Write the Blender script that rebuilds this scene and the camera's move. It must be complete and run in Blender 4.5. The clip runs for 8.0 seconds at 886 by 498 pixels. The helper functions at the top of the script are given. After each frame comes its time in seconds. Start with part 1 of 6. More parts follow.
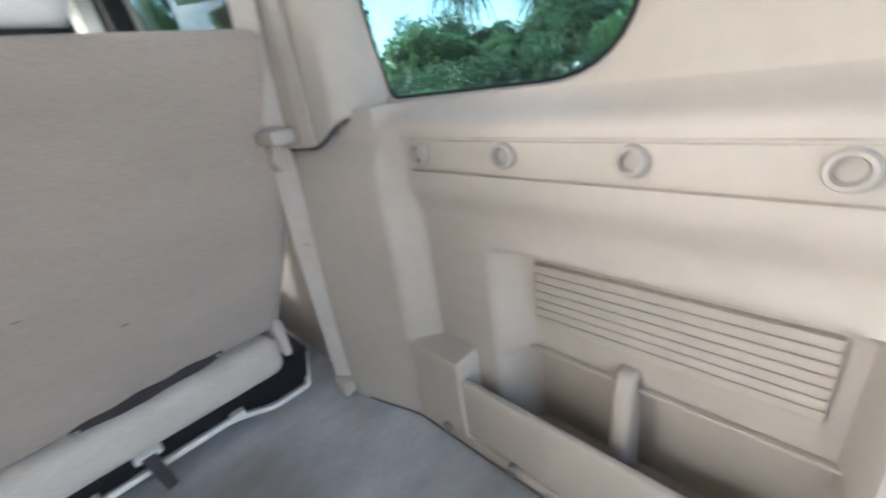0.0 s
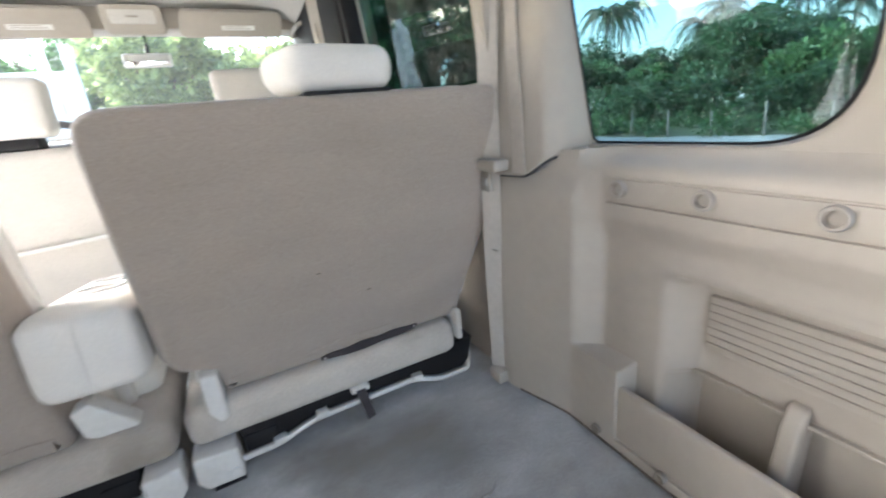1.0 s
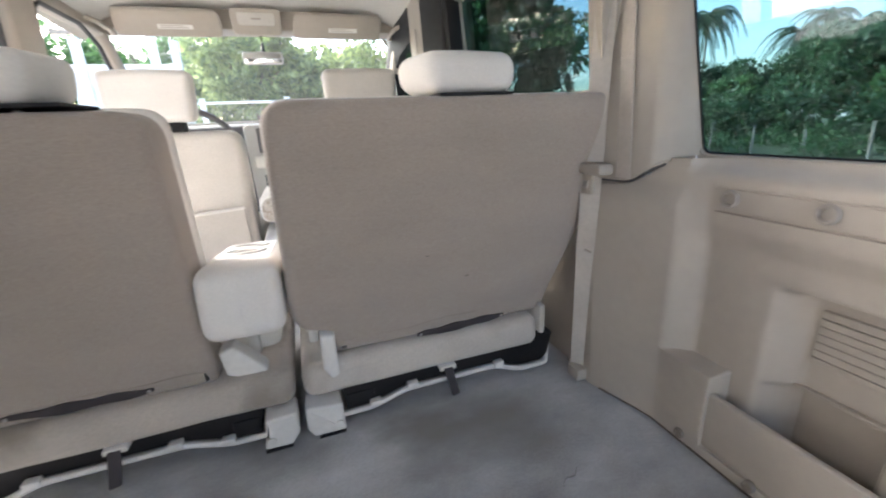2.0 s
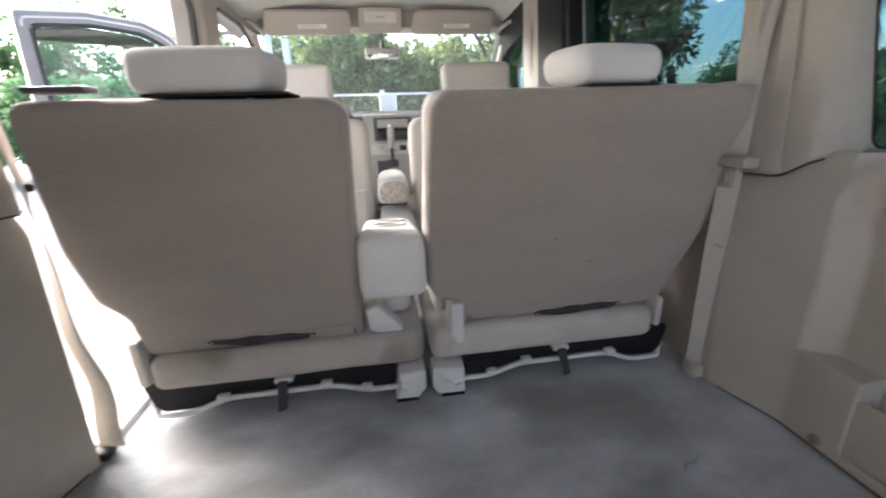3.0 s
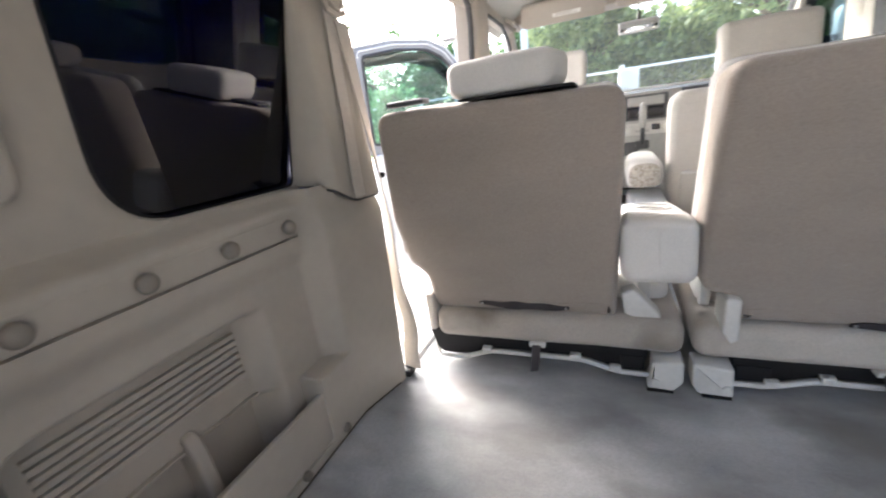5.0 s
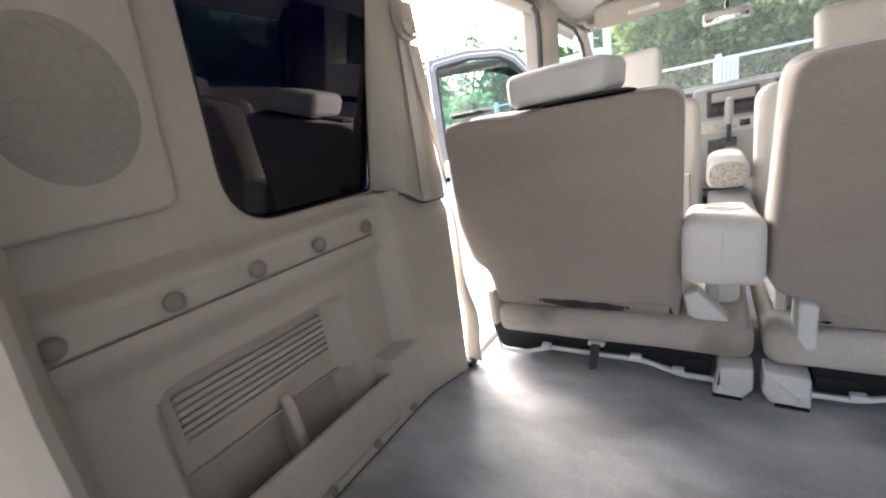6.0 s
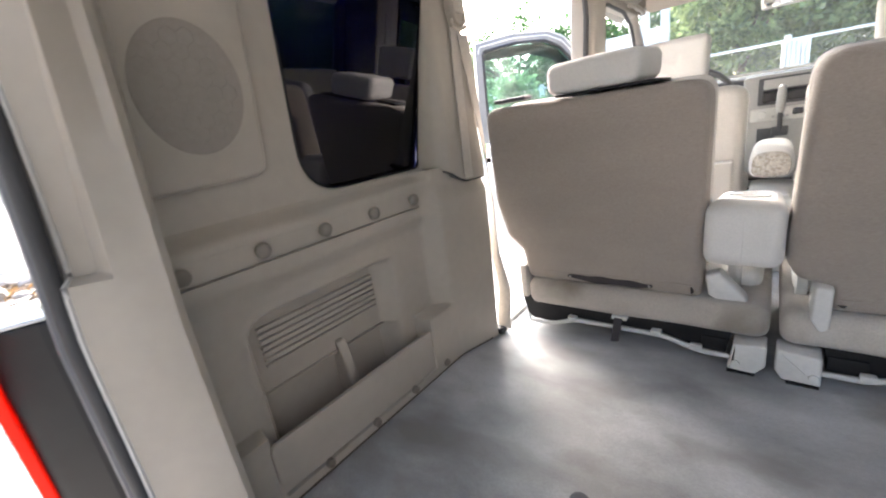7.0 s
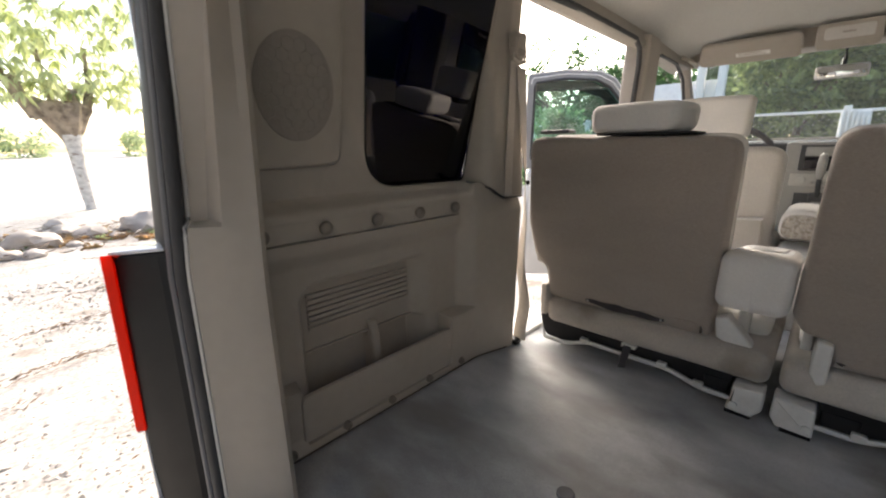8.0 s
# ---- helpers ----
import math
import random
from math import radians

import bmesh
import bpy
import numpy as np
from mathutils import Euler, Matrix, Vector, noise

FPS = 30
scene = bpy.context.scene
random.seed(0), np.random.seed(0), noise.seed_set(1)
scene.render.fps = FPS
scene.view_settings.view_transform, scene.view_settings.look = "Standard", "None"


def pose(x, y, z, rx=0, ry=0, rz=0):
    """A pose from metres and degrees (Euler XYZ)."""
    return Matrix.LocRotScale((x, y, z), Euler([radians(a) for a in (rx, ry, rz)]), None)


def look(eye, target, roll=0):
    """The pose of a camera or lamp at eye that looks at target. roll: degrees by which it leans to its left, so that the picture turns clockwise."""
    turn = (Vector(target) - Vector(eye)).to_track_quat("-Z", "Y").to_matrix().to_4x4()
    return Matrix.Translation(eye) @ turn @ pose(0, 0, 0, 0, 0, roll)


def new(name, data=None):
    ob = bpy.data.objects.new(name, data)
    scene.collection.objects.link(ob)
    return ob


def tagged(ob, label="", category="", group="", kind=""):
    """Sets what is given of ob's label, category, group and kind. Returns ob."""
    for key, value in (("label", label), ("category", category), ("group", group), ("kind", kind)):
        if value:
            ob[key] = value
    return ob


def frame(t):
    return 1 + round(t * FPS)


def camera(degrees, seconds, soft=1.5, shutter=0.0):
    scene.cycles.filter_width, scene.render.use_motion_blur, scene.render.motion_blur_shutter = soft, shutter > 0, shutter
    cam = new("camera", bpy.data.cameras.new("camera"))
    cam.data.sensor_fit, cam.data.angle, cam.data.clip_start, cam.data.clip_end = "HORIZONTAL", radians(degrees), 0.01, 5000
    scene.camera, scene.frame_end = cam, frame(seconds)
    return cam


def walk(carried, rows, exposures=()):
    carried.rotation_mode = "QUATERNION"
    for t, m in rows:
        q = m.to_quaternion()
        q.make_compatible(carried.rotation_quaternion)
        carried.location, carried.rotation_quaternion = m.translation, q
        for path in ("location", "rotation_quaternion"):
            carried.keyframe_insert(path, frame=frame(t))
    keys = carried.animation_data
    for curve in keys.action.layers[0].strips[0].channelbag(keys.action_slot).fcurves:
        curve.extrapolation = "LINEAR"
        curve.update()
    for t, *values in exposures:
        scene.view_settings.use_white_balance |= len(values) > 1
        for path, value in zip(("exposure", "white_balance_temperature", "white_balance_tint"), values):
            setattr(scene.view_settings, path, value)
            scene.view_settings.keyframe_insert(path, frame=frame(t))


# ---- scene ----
cam = camera(95.7, 8.0, soft=2.0, shutter=0.5)
PATH = [
    (0, (0.413, 0.709, 0.63), (1.658, 2.06, -0.16), -8.4),
    (0.3, (0.349, 0.693, 0.657), (1.463, 2.198, -0.046), -7.2),
    (0.5, (0.313, 0.685, 0.671), (1.373, 2.245, 0.006), -7.1),
    (0.8, (0.256, 0.669, 0.681), (1.181, 2.326, 0.05), -6.6),
    (1, (0.206, 0.667, 0.686), (1.049, 2.366, 0.052), -5.6),
    (1.2, (0.172, 0.663, 0.685), (0.969, 2.386, 0.054), -4.7),
    (2.5, (0.005, 0.625, 0.692), (0.468, 2.476, 0.094), -2.2),
    (3, (-0.08, 0.598, 0.684), (0.191, 2.482, 0.07), -2.0),
    (3.5, (-0.167, 0.573, 0.692), (-0.071, 2.461, 0.038), -3.0),
    (4, (-0.223, 0.552, 0.704), (-0.321, 2.442, 0.056), -3.3),
    (4.5, (-0.216, 0.532, 0.703), (-0.653, 2.389, 0.102), -6.0),
    (5, (-0.172, 0.517, 0.698), (-0.942, 2.265, 0.104), -7.7),
    (6.5, (-0.071, 0.41, 0.707), (-1.247, 1.94, 0.184), -10.1),
    (7, (-0.034, 0.353, 0.708), (-1.279, 1.809, 0.135), -8.8),
    (7.5, (0.007, 0.29, 0.708), (-1.277, 1.72, 0.156), -3.5),
    (8, (0.023, 0.241, 0.706), (-1.319, 1.642, 0.22), -0.6),
]
walk(cam, [(t, look(eye, target, roll)) for t, eye, target, roll in PATH],
     exposures=[(0.0, 3.5, 6150, 9), (0.5, 3.54, 6250, 8), (1.0, 3.35, 6250, 9), (2.5, 2.8, 6550, 13), (3.0, 2.5, 6400, 13), (3.5, 2.38, 6400, 13), (4.0, 2.65, 6350, 13), (4.5, 2.78, 6350, 12), (5.0, 2.87, 6450, 13), (6.5, 2.87, 6500, 13), (7.0, 2.98, 6550, 13), (7.5, 2.62, 6700, 13), (8.0, 1.70, 7050, 13)])

# ---- world, sun ----
SUN_ELEV, SUN_TURN = 31.0, 44.0      # degrees above the horizon; degrees from straight ahead towards the vehicle's left
world = bpy.data.worlds.new("world")
scene.world = world
world.use_nodes = True
wn = world.node_tree.nodes
sky = wn.new("ShaderNodeTexSky")
sky.sky_type = "NISHITA"
sky.sun_disc = False
sky.sun_elevation = radians(SUN_ELEV)
sky.sun_rotation = radians(-SUN_TURN)
sky.dust_density = 2.2
wn["Background"].inputs["Strength"].default_value = 0.15
world.node_tree.links.new(sky.outputs["Color"], wn["Background"].inputs["Color"])

sun_data = bpy.data.lights.new("sun", "SUN")
sun_data.energy = 3.3
sun_data.angle = radians(46)
sun_data.color = (1.0, 0.97, 0.93)
sun = new("sun", sun_data)
_e, _a = radians(SUN_ELEV), radians(SUN_TURN)
SUN_DIR = Vector((-math.sin(_a) * math.cos(_e), math.cos(_a) * math.cos(_e), math.sin(_e)))
sun.matrix_world = Matrix.Translation(SUN_DIR * 30) @ SUN_DIR.to_track_quat("Z", "Y").to_matrix().to_4x4()

# ---- materials ----


def material(name, color, rough=0.6, metal=0.0, var=0.10, scale=6.0, grain=0.0, grain_scale=400.0,
             fine_var=0.05, fine_scale=90.0, sheen=0.0, coat=0.0, dark=None, dark_at=0.62, spec=0.5, stretch=None):
    """Paint or cloth: colour broken at two scales, fine relief, optional stains of the colour dark."""
    m = bpy.data.materials.new(name)
    m.use_nodes = True
    t = m.node_tree
    b = t.nodes["Principled BSDF"]
    co = t.nodes.new("ShaderNodeTexCoord")
    src = co.outputs["Object"]
    if stretch:
        mp = t.nodes.new("ShaderNodeMapping")
        mp.inputs["Scale"].default_value = stretch
        t.links.new(src, mp.inputs["Vector"])
        src = mp.outputs["Vector"]

    def tex(sc, detail):
        n = t.nodes.new("ShaderNodeTexNoise")
        n.inputs["Scale"].default_value = sc
        n.inputs["Detail"].default_value = detail
        t.links.new(src, n.inputs["Vector"])
        return n.outputs["Fac"]

    def shift(fac, amount, col_socket):
        r = t.nodes.new("ShaderNodeMapRange")
        r.inputs["From Min"].default_value, r.inputs["From Max"].default_value = 0.25, 0.75
        r.inputs["To Min"].default_value, r.inputs["To Max"].default_value = 1 - amount, 1 + amount
        t.links.new(fac, r.inputs["Value"])
        x = t.nodes.new("ShaderNodeMix")
        x.data_type, x.blend_type = "RGBA", "MULTIPLY"
        x.inputs["Factor"].default_value = 1
        t.links.new(col_socket, x.inputs["A"])
        t.links.new(r.outputs["Result"], x.inputs["B"])
        return x.outputs["Result"]

    rgb = t.nodes.new("ShaderNodeRGB")
    rgb.outputs[0].default_value = (*color, 1)
    col = rgb.outputs[0]
    col = shift(tex(scale, 4), var, col)
    if fine_var:
        col = shift(tex(fine_scale, 3), fine_var, col)
    if dark:
        r = t.nodes.new("ShaderNodeMapRange")
        r.inputs["From Min"].default_value, r.inputs["From Max"].default_value = dark_at, dark_at + 0.16
        t.links.new(tex(scale * 0.7, 6), r.inputs["Value"])
        x = t.nodes.new("ShaderNodeMix")
        x.data_type = "RGBA"
        x.inputs["B"].default_value = (*dark, 1)
        t.links.new(r.outputs["Result"], x.inputs["Factor"])
        t.links.new(col, x.inputs["A"])
        col = x.outputs["Result"]
    t.links.new(col, b.inputs["Base Color"])
    rr = t.nodes.new("ShaderNodeMapRange")
    rr.inputs["To Min"].default_value, rr.inputs["To Max"].default_value = rough - 0.08, min(1.0, rough + 0.08)
    t.links.new(tex(scale * 3, 3), rr.inputs["Value"])
    t.links.new(rr.outputs["Result"], b.inputs["Roughness"])
    b.inputs["Metallic"].default_value = metal
    b.inputs["Specular IOR Level"].default_value = spec
    b.inputs["Sheen Weight"].default_value = sheen
    b.inputs["Coat Weight"].default_value = coat
    if grain:
        bp = t.nodes.new("ShaderNodeBump")
        bp.inputs["Strength"].default_value = grain
        bp.inputs["Distance"].default_value = 0.002
        t.links.new(tex(grain_scale, 2), bp.inputs["Height"])
        t.links.new(bp.outputs["Normal"], b.inputs["Normal"])
    return m


def pane(name, tint, gloss=1.0, haze=0.0):
    """Thin tinted glass: lets tinted light straight through and mirrors at its face; a pale scatter imitates washed-out
    haze.
    """
    m = bpy.data.materials.new(name)
    m.use_nodes = True
    t = m.node_tree
    t.nodes.remove(t.nodes["Principled BSDF"])
    tr = t.nodes.new("ShaderNodeBsdfTransparent")
    tr.inputs["Color"].default_value = (*tint, 1)
    gl = t.nodes.new("ShaderNodeBsdfGlossy")
    gl.inputs["Roughness"].default_value = 0.01
    gl.inputs["Color"].default_value = (gloss, gloss, gloss, 1)
    fr = t.nodes.new("ShaderNodeLayerWeight")
    fr.inputs["Blend"].default_value = 0.5
    pw = t.nodes.new("ShaderNodeMath")
    pw.operation = "POWER"
    pw.inputs[1].default_value = 5.0
    t.links.new(fr.outputs["Facing"], pw.inputs[0])
    ma = t.nodes.new("ShaderNodeMath")
    ma.operation = "MULTIPLY_ADD"
    ma.inputs[1].default_value, ma.inputs[2].default_value = 0.95, 0.045
    t.links.new(pw.outputs[0], ma.inputs[0])
    mx = t.nodes.new("ShaderNodeMixShader")
    t.links.new(ma.outputs[0], mx.inputs[0])
    t.links.new(tr.outputs[0], mx.inputs[1])
    t.links.new(gl.outputs[0], mx.inputs[2])
    out = mx.outputs[0]
    # pale translucent share mixed in as a veil of glare
    if haze:
        film = t.nodes.new("ShaderNodeBsdfTranslucent")
        film.inputs["Color"].default_value = (0.8, 0.79, 0.76, 1)
        add = t.nodes.new("ShaderNodeMixShader")
        add.inputs[0].default_value = haze
        t.links.new(out, add.inputs[1])
        t.links.new(film.outputs[0], add.inputs[2])
        out = add.outputs[0]
    t.links.new(out, t.nodes["Material Output"].inputs["Surface"])
    return m


def leaf_material(name, color, var=0.35, thin=0.45):
    m = bpy.data.materials.new(name)
    m.use_nodes = True
    t = m.node_tree
    b = t.nodes["Principled BSDF"]
    g = t.nodes.new("ShaderNodeNewGeometry")
    r = t.nodes.new("ShaderNodeValToRGB")
    r.color_ramp.elements[0].color = (*[c * (1 - var) for c in color], 1)
    r.color_ramp.elements[1].color = (color[0] * (1 + var * 1.6), color[1] * (1 + var), color[2] * (1 + var * 0.5), 1)
    t.links.new(g.outputs["Random Per Island"], r.inputs["Fac"])
    t.links.new(r.outputs["Color"], b.inputs["Base Color"])
    b.inputs["Roughness"].default_value = 0.5
    tl = t.nodes.new("ShaderNodeBsdfTranslucent")
    t.links.new(r.outputs["Color"], tl.inputs["Color"])
    mx = t.nodes.new("ShaderNodeMixShader")
    mx.inputs[0].default_value = thin
    t.links.new(b.outputs[0], mx.inputs[1])
    t.links.new(tl.outputs[0], mx.inputs[2])
    t.links.new(mx.outputs[0], t.nodes["Material Output"].inputs["Surface"])
    return m


M_TRIM = material("cream_plastic", (0.388, 0.347, 0.298), 0.50, var=0.08, scale=3.5, grain=0.3, grain_scale=900, fine_var=0.03, fine_scale=40)
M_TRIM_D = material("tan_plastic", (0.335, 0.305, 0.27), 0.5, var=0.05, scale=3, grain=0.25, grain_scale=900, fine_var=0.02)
M_HOOK = material("brown_plastic", (0.205, 0.18, 0.152), 0.5, var=0.05, scale=8, grain=0.2)
M_GRILLE = material("grille_cloth", (0.285, 0.257, 0.228), 0.8, var=0.06, grain=0.5, grain_scale=1200)
M_PATTERN = material("patterned_cloth", (0.46, 0.42, 0.37), 0.9, var=0.25, scale=120, grain=0.8, grain_scale=500, dark=(0.30, 0.26, 0.22), dark_at=0.48)
M_HEAD = material("headliner_cloth", (0.54, 0.525, 0.49), 0.95, var=0.05, scale=2, grain=0.5, grain_scale=700)
# Rear faces of the bench: upholstery darkened to imitate their shade.
M_CLOTH = material("shaded_beige_seat_cloth", (0.347, 0.293, 0.252), 0.92, var=0.09, scale=5, grain=1.0, grain_scale=520, fine_var=0.12,
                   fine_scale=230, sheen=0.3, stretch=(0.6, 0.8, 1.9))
# Same upholstery, paled to imitate brightly lit tops and fronts.
M_CLOTH_L = material("lit_pale_seat_cloth", (0.72, 0.69, 0.655), 0.92, var=0.06, scale=7, grain=0.8, grain_scale=650, fine_var=0.05, fine_scale=220, sheen=0.3)
M_CLOTH_M = material("worn_seat_cloth", (0.52, 0.475, 0.425), 0.92, var=0.12, scale=6, grain=1.0, grain_scale=520, fine_var=0.10, fine_scale=220, sheen=0.3, dark=(0.33, 0.285, 0.24), dark_at=0.56)
# Left cushion: soiling plus the backrest's shade, both put into the colour.
M_CLOTH_S = material("soiled_shaded_seat_cloth", (0.45, 0.40, 0.35), 0.92, var=0.14, scale=5, grain=1.0, grain_scale=520, fine_var=0.10, fine_scale=220, sheen=0.3, dark=(0.22, 0.185, 0.15), dark_at=0.47)
# Same upholstery again, lifted to imitate the brighter front cabin.
M_CLOTH_F = material("lit_front_seat_cloth", (0.56, 0.52, 0.475), 0.92, var=0.08, scale=5, grain=1.0, grain_scale=520, fine_var=0.10, fine_scale=230, sheen=0.3)
M_CARPET = material("grey_carpet", (0.372, 0.374, 0.374), 0.97, var=0.50, scale=3.4, grain=1.0, grain_scale=420, fine_var=0.12, fine_scale=170,
                    sheen=0.2, stretch=(1.0, 1.7, 1.0), dark=(0.225, 0.215, 0.200), dark_at=0.49)
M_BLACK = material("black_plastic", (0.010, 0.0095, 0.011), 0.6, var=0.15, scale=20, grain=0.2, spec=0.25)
M_RUBBER = material("dark_rubber", (0.045, 0.045, 0.048), 0.6, var=0.15, scale=8, grain=0.2)
M_PALE = material("pale_grey_plastic", (0.62, 0.605, 0.58), 0.5, var=0.08, scale=10, grain=0.15)
M_BELT = material("beige_webbing", (0.47, 0.43, 0.385), 0.75, var=0.06, scale=12, grain=0.7, grain_scale=900, fine_var=0.06)
M_TAG = material("dark_strap", (0.035, 0.030, 0.034), 0.8, var=0.2, scale=30, grain=0.4)
M_METAL = material("dull_metal", (0.45, 0.44, 0.43), 0.4, metal=0.9, var=0.1)
M_PAINT = material("white_car_paint", (0.75, 0.76, 0.78), 0.25, var=0.02, coat=0.6, fine_var=0)
M_SILVER = material("grey_door_frame", (0.16, 0.165, 0.18), 0.35, metal=0.2, var=0.05)
M_FRAME = material("silver_door_frame", (0.28, 0.29, 0.31), 0.35, metal=0.2, var=0.05)
M_RED = leaf_material("red_lens", (1.0, 0.055, 0.008), 0.04, 0.65)
M_FELT = material("grey_felt", (0.21, 0.205, 0.20), 0.95, var=0.15, scale=12, grain=0.6)
M_MAT = material("brown_felt", (0.10, 0.080, 0.066), 0.95, var=0.2, scale=14, grain=0.6)
M_SMOKE = material("smoked_lens", (0.009, 0.009, 0.010), 0.55, var=0.2, scale=9)
M_DASH = material("dark_dash_plastic", (0.085, 0.085, 0.092), 0.6, var=0.1, grain=0.3)
M_PANEL = material("silver_panel", (0.42, 0.41, 0.40), 0.45, metal=0.15, var=0.06)
M_SCREEN = material("black_screen", (0.01, 0.008, 0.015), 0.12, var=0.05)
M_PRINT = material("grey_print", (0.40, 0.37, 0.33), 0.6)
M_MIRROR = material("mirror_glass", (0.85, 0.87, 0.87), 0.02, metal=1.0, var=0.0, fine_var=0)
M_MIRROR.node_tree.nodes["Principled BSDF"].inputs["Roughness"].default_value = 0.02
P_CLEAR = pane("clear_glass", (0.93, 0.96, 0.95), haze=0.005)
P_TINT = pane("green_tinted_glass", (0.42, 0.53, 0.55))
P_TINT2 = pane("dark_green_glass", (0.30, 0.40, 0.42))
P_DARK = pane("dark_tinted_glass", (0.040, 0.046, 0.125))
P_DOOR = pane("door_glass", (0.60, 0.76, 0.77), haze=0.012)
M_EARTH = material("dry_earth", (0.38, 0.353, 0.320), 0.95, var=0.22, scale=4.0, grain=1.0, grain_scale=34, fine_var=0.42, fine_scale=36, dark=(0.22, 0.185, 0.15), dark_at=0.60, stretch=(1.3, 1.0, 1))
M_LITTER = leaf_material("dry_leaf_litter", (0.13, 0.095, 0.065), 0.5, 0.3)
M_KNOT = material("brown_bark", (0.125, 0.095, 0.070), 0.95, var=0.4, scale=5, grain=1.0, grain_scale=25, dark=(0.05, 0.04, 0.03))
M_HEADWOOD = material("knotted_brown_bark", (0.33, 0.265, 0.20), 0.95, var=0.45, scale=7, grain=1.0, grain_scale=22, dark=(0.12, 0.09, 0.07), dark_at=0.54)
M_TRUNK = material("whitewashed_bark", (0.62, 0.59, 0.55), 0.95, var=0.25, scale=9, grain=1.0, grain_scale=30, dark=(0.26, 0.20, 0.16), dark_at=0.55, stretch=(1, 1, 1.6))
M_PLASTER = material("grey_plaster", (0.14, 0.142, 0.145), 0.9, var=0.2, scale=1.2, grain=0.6, grain_scale=30)
M_ROCK = material("pale_rock", (0.47, 0.415, 0.36), 0.9, var=0.25, scale=4, grain=1.0, grain_scale=25)
M_BARK = material("pale_bark", (0.30, 0.26, 0.215), 0.95, var=0.35, scale=3, grain=1.0, grain_scale=22, dark=(0.10, 0.08, 0.065))
M_POST = material("white_paint", (0.74, 0.74, 0.71), 0.6, var=0.08, dark=(0.5, 0.48, 0.44))
M_GRASS = material("dry_grass", (0.075, 0.088, 0.042), 0.95, var=0.35, scale=0.7, grain=1.0, grain_scale=20, fine_var=0.35, fine_scale=9, dark=(0.20, 0.17, 0.11), dark_at=0.60)
M_WIRE = material("wire", (0.16, 0.17, 0.17), 0.5, metal=0.6)
L_DARK = leaf_material("dark_leaves", (0.040, 0.095, 0.045))
L_MID = leaf_material("green_leaves", (0.075, 0.165, 0.068))
L_FRONT = leaf_material("bright_green_leaves", (0.20, 0.29, 0.14), 0.45)
# Leaf colour lifted towards white to imitate the yard's glare.
L_YOUNG = leaf_material("washed_out_young_leaves", (0.52, 0.62, 0.38), 0.30, 0.75)
L_STRAW = leaf_material("dry_straw", (0.40, 0.30, 0.17), 0.35, 0.4)
# Hedge green washed out likewise, with glare put into the colour.
L_HEDGE = leaf_material("washed_out_hedge_leaves", (0.36, 0.46, 0.27), 0.3, 0.6)
L_LIGHT = leaf_material("young_leaves", (0.22, 0.27, 0.085))
L_BUSH = leaf_material("glossy_bush_leaves", (0.17, 0.32, 0.16), 0.4)
L_PALM = leaf_material("palm_leaves", (0.040, 0.075, 0.038))

# ---- mesh helpers ----


def pillow(x0, x1, y0, y1, z0, z1, r, n=7, bm=None):
    """A stuffed block: a box whose edges are rounded by r, evenly divided."""
    bm = bm or bmesh.new()
    lo, hi = (x0, y0, z0), (x1, y1, z1)

    def axis(a):
        c = [lo[a] + r * (1 - math.cos(0.5 * math.pi * k / n)) for k in range(n)]
        m = max(2, int((hi[a] - lo[a] - 2 * r) / 0.03))
        mid = [lo[a] + r + (hi[a] - lo[a] - 2 * r) * k / m for k in range(m + 1)]
        return c + mid + [lo[a] + hi[a] - v for v in reversed(c)]
    ax = [axis(0), axis(1), axis(2)]
    seen = {}

    def vert(p):
        k = (round(p[0], 5), round(p[1], 5), round(p[2], 5))
        if k not in seen:
            q = Vector([min(max(p[i], lo[i] + r), hi[i] - r) for i in range(3)])
            d = Vector(p) - q
            seen[k] = bm.verts.new(q + d.normalized() * r if d.length > 1e-7 else Vector(p))
        return seen[k]
    for a in range(3):
        b, c = (a + 1) % 3, (a + 2) % 3
        for end in (lo[a], hi[a]):
            for i in range(len(ax[b]) - 1):
                for j in range(len(ax[c]) - 1):
                    quad = []
                    for u, v in ((i, j), (i + 1, j), (i + 1, j + 1), (i, j + 1)):
                        p = [0, 0, 0]
                        p[a], p[b], p[c] = end, ax[b][u], ax[c][v]
                        w = vert(p)
                        if w not in quad:
                            quad.append(w)
                    if len(quad) > 2:
                        try:
                            bm.faces.new(quad)
                        except ValueError:
                            pass
    bmesh.ops.recalc_face_normals(bm, faces=bm.faces)
    return bm


def thing(name, at, label, category, group="", kind=""):
    ob = new(name)
    ob.empty_display_size = 0.1
    ob.location = at
    return tagged(ob, label, category, group, kind)


def world_of(ob):
    m = Matrix.Translation(ob.location)
    return m if ob.parent is None else world_of(ob.parent) @ ob.matrix_parent_inverse @ m


def part(name, bm, mat, parent=None, label="", sharp=38):
    """Links a bmesh, given in world metres, as one mesh under a thing or a part."""
    me = bpy.data.meshes.new(name)
    bm.normal_update()
    bm.to_mesh(me)
    bm.free()
    me.materials.append(mat)
    me.polygons.foreach_set("use_smooth", [True] * len(me.polygons))
    me.set_sharp_from_angle(angle=radians(sharp))
    ob = new(name, me)
    if parent is not None:
        ob.parent = parent
        ob.matrix_parent_inverse = world_of(parent).inverted()
    if label:
        ob["label"] = label
    return ob


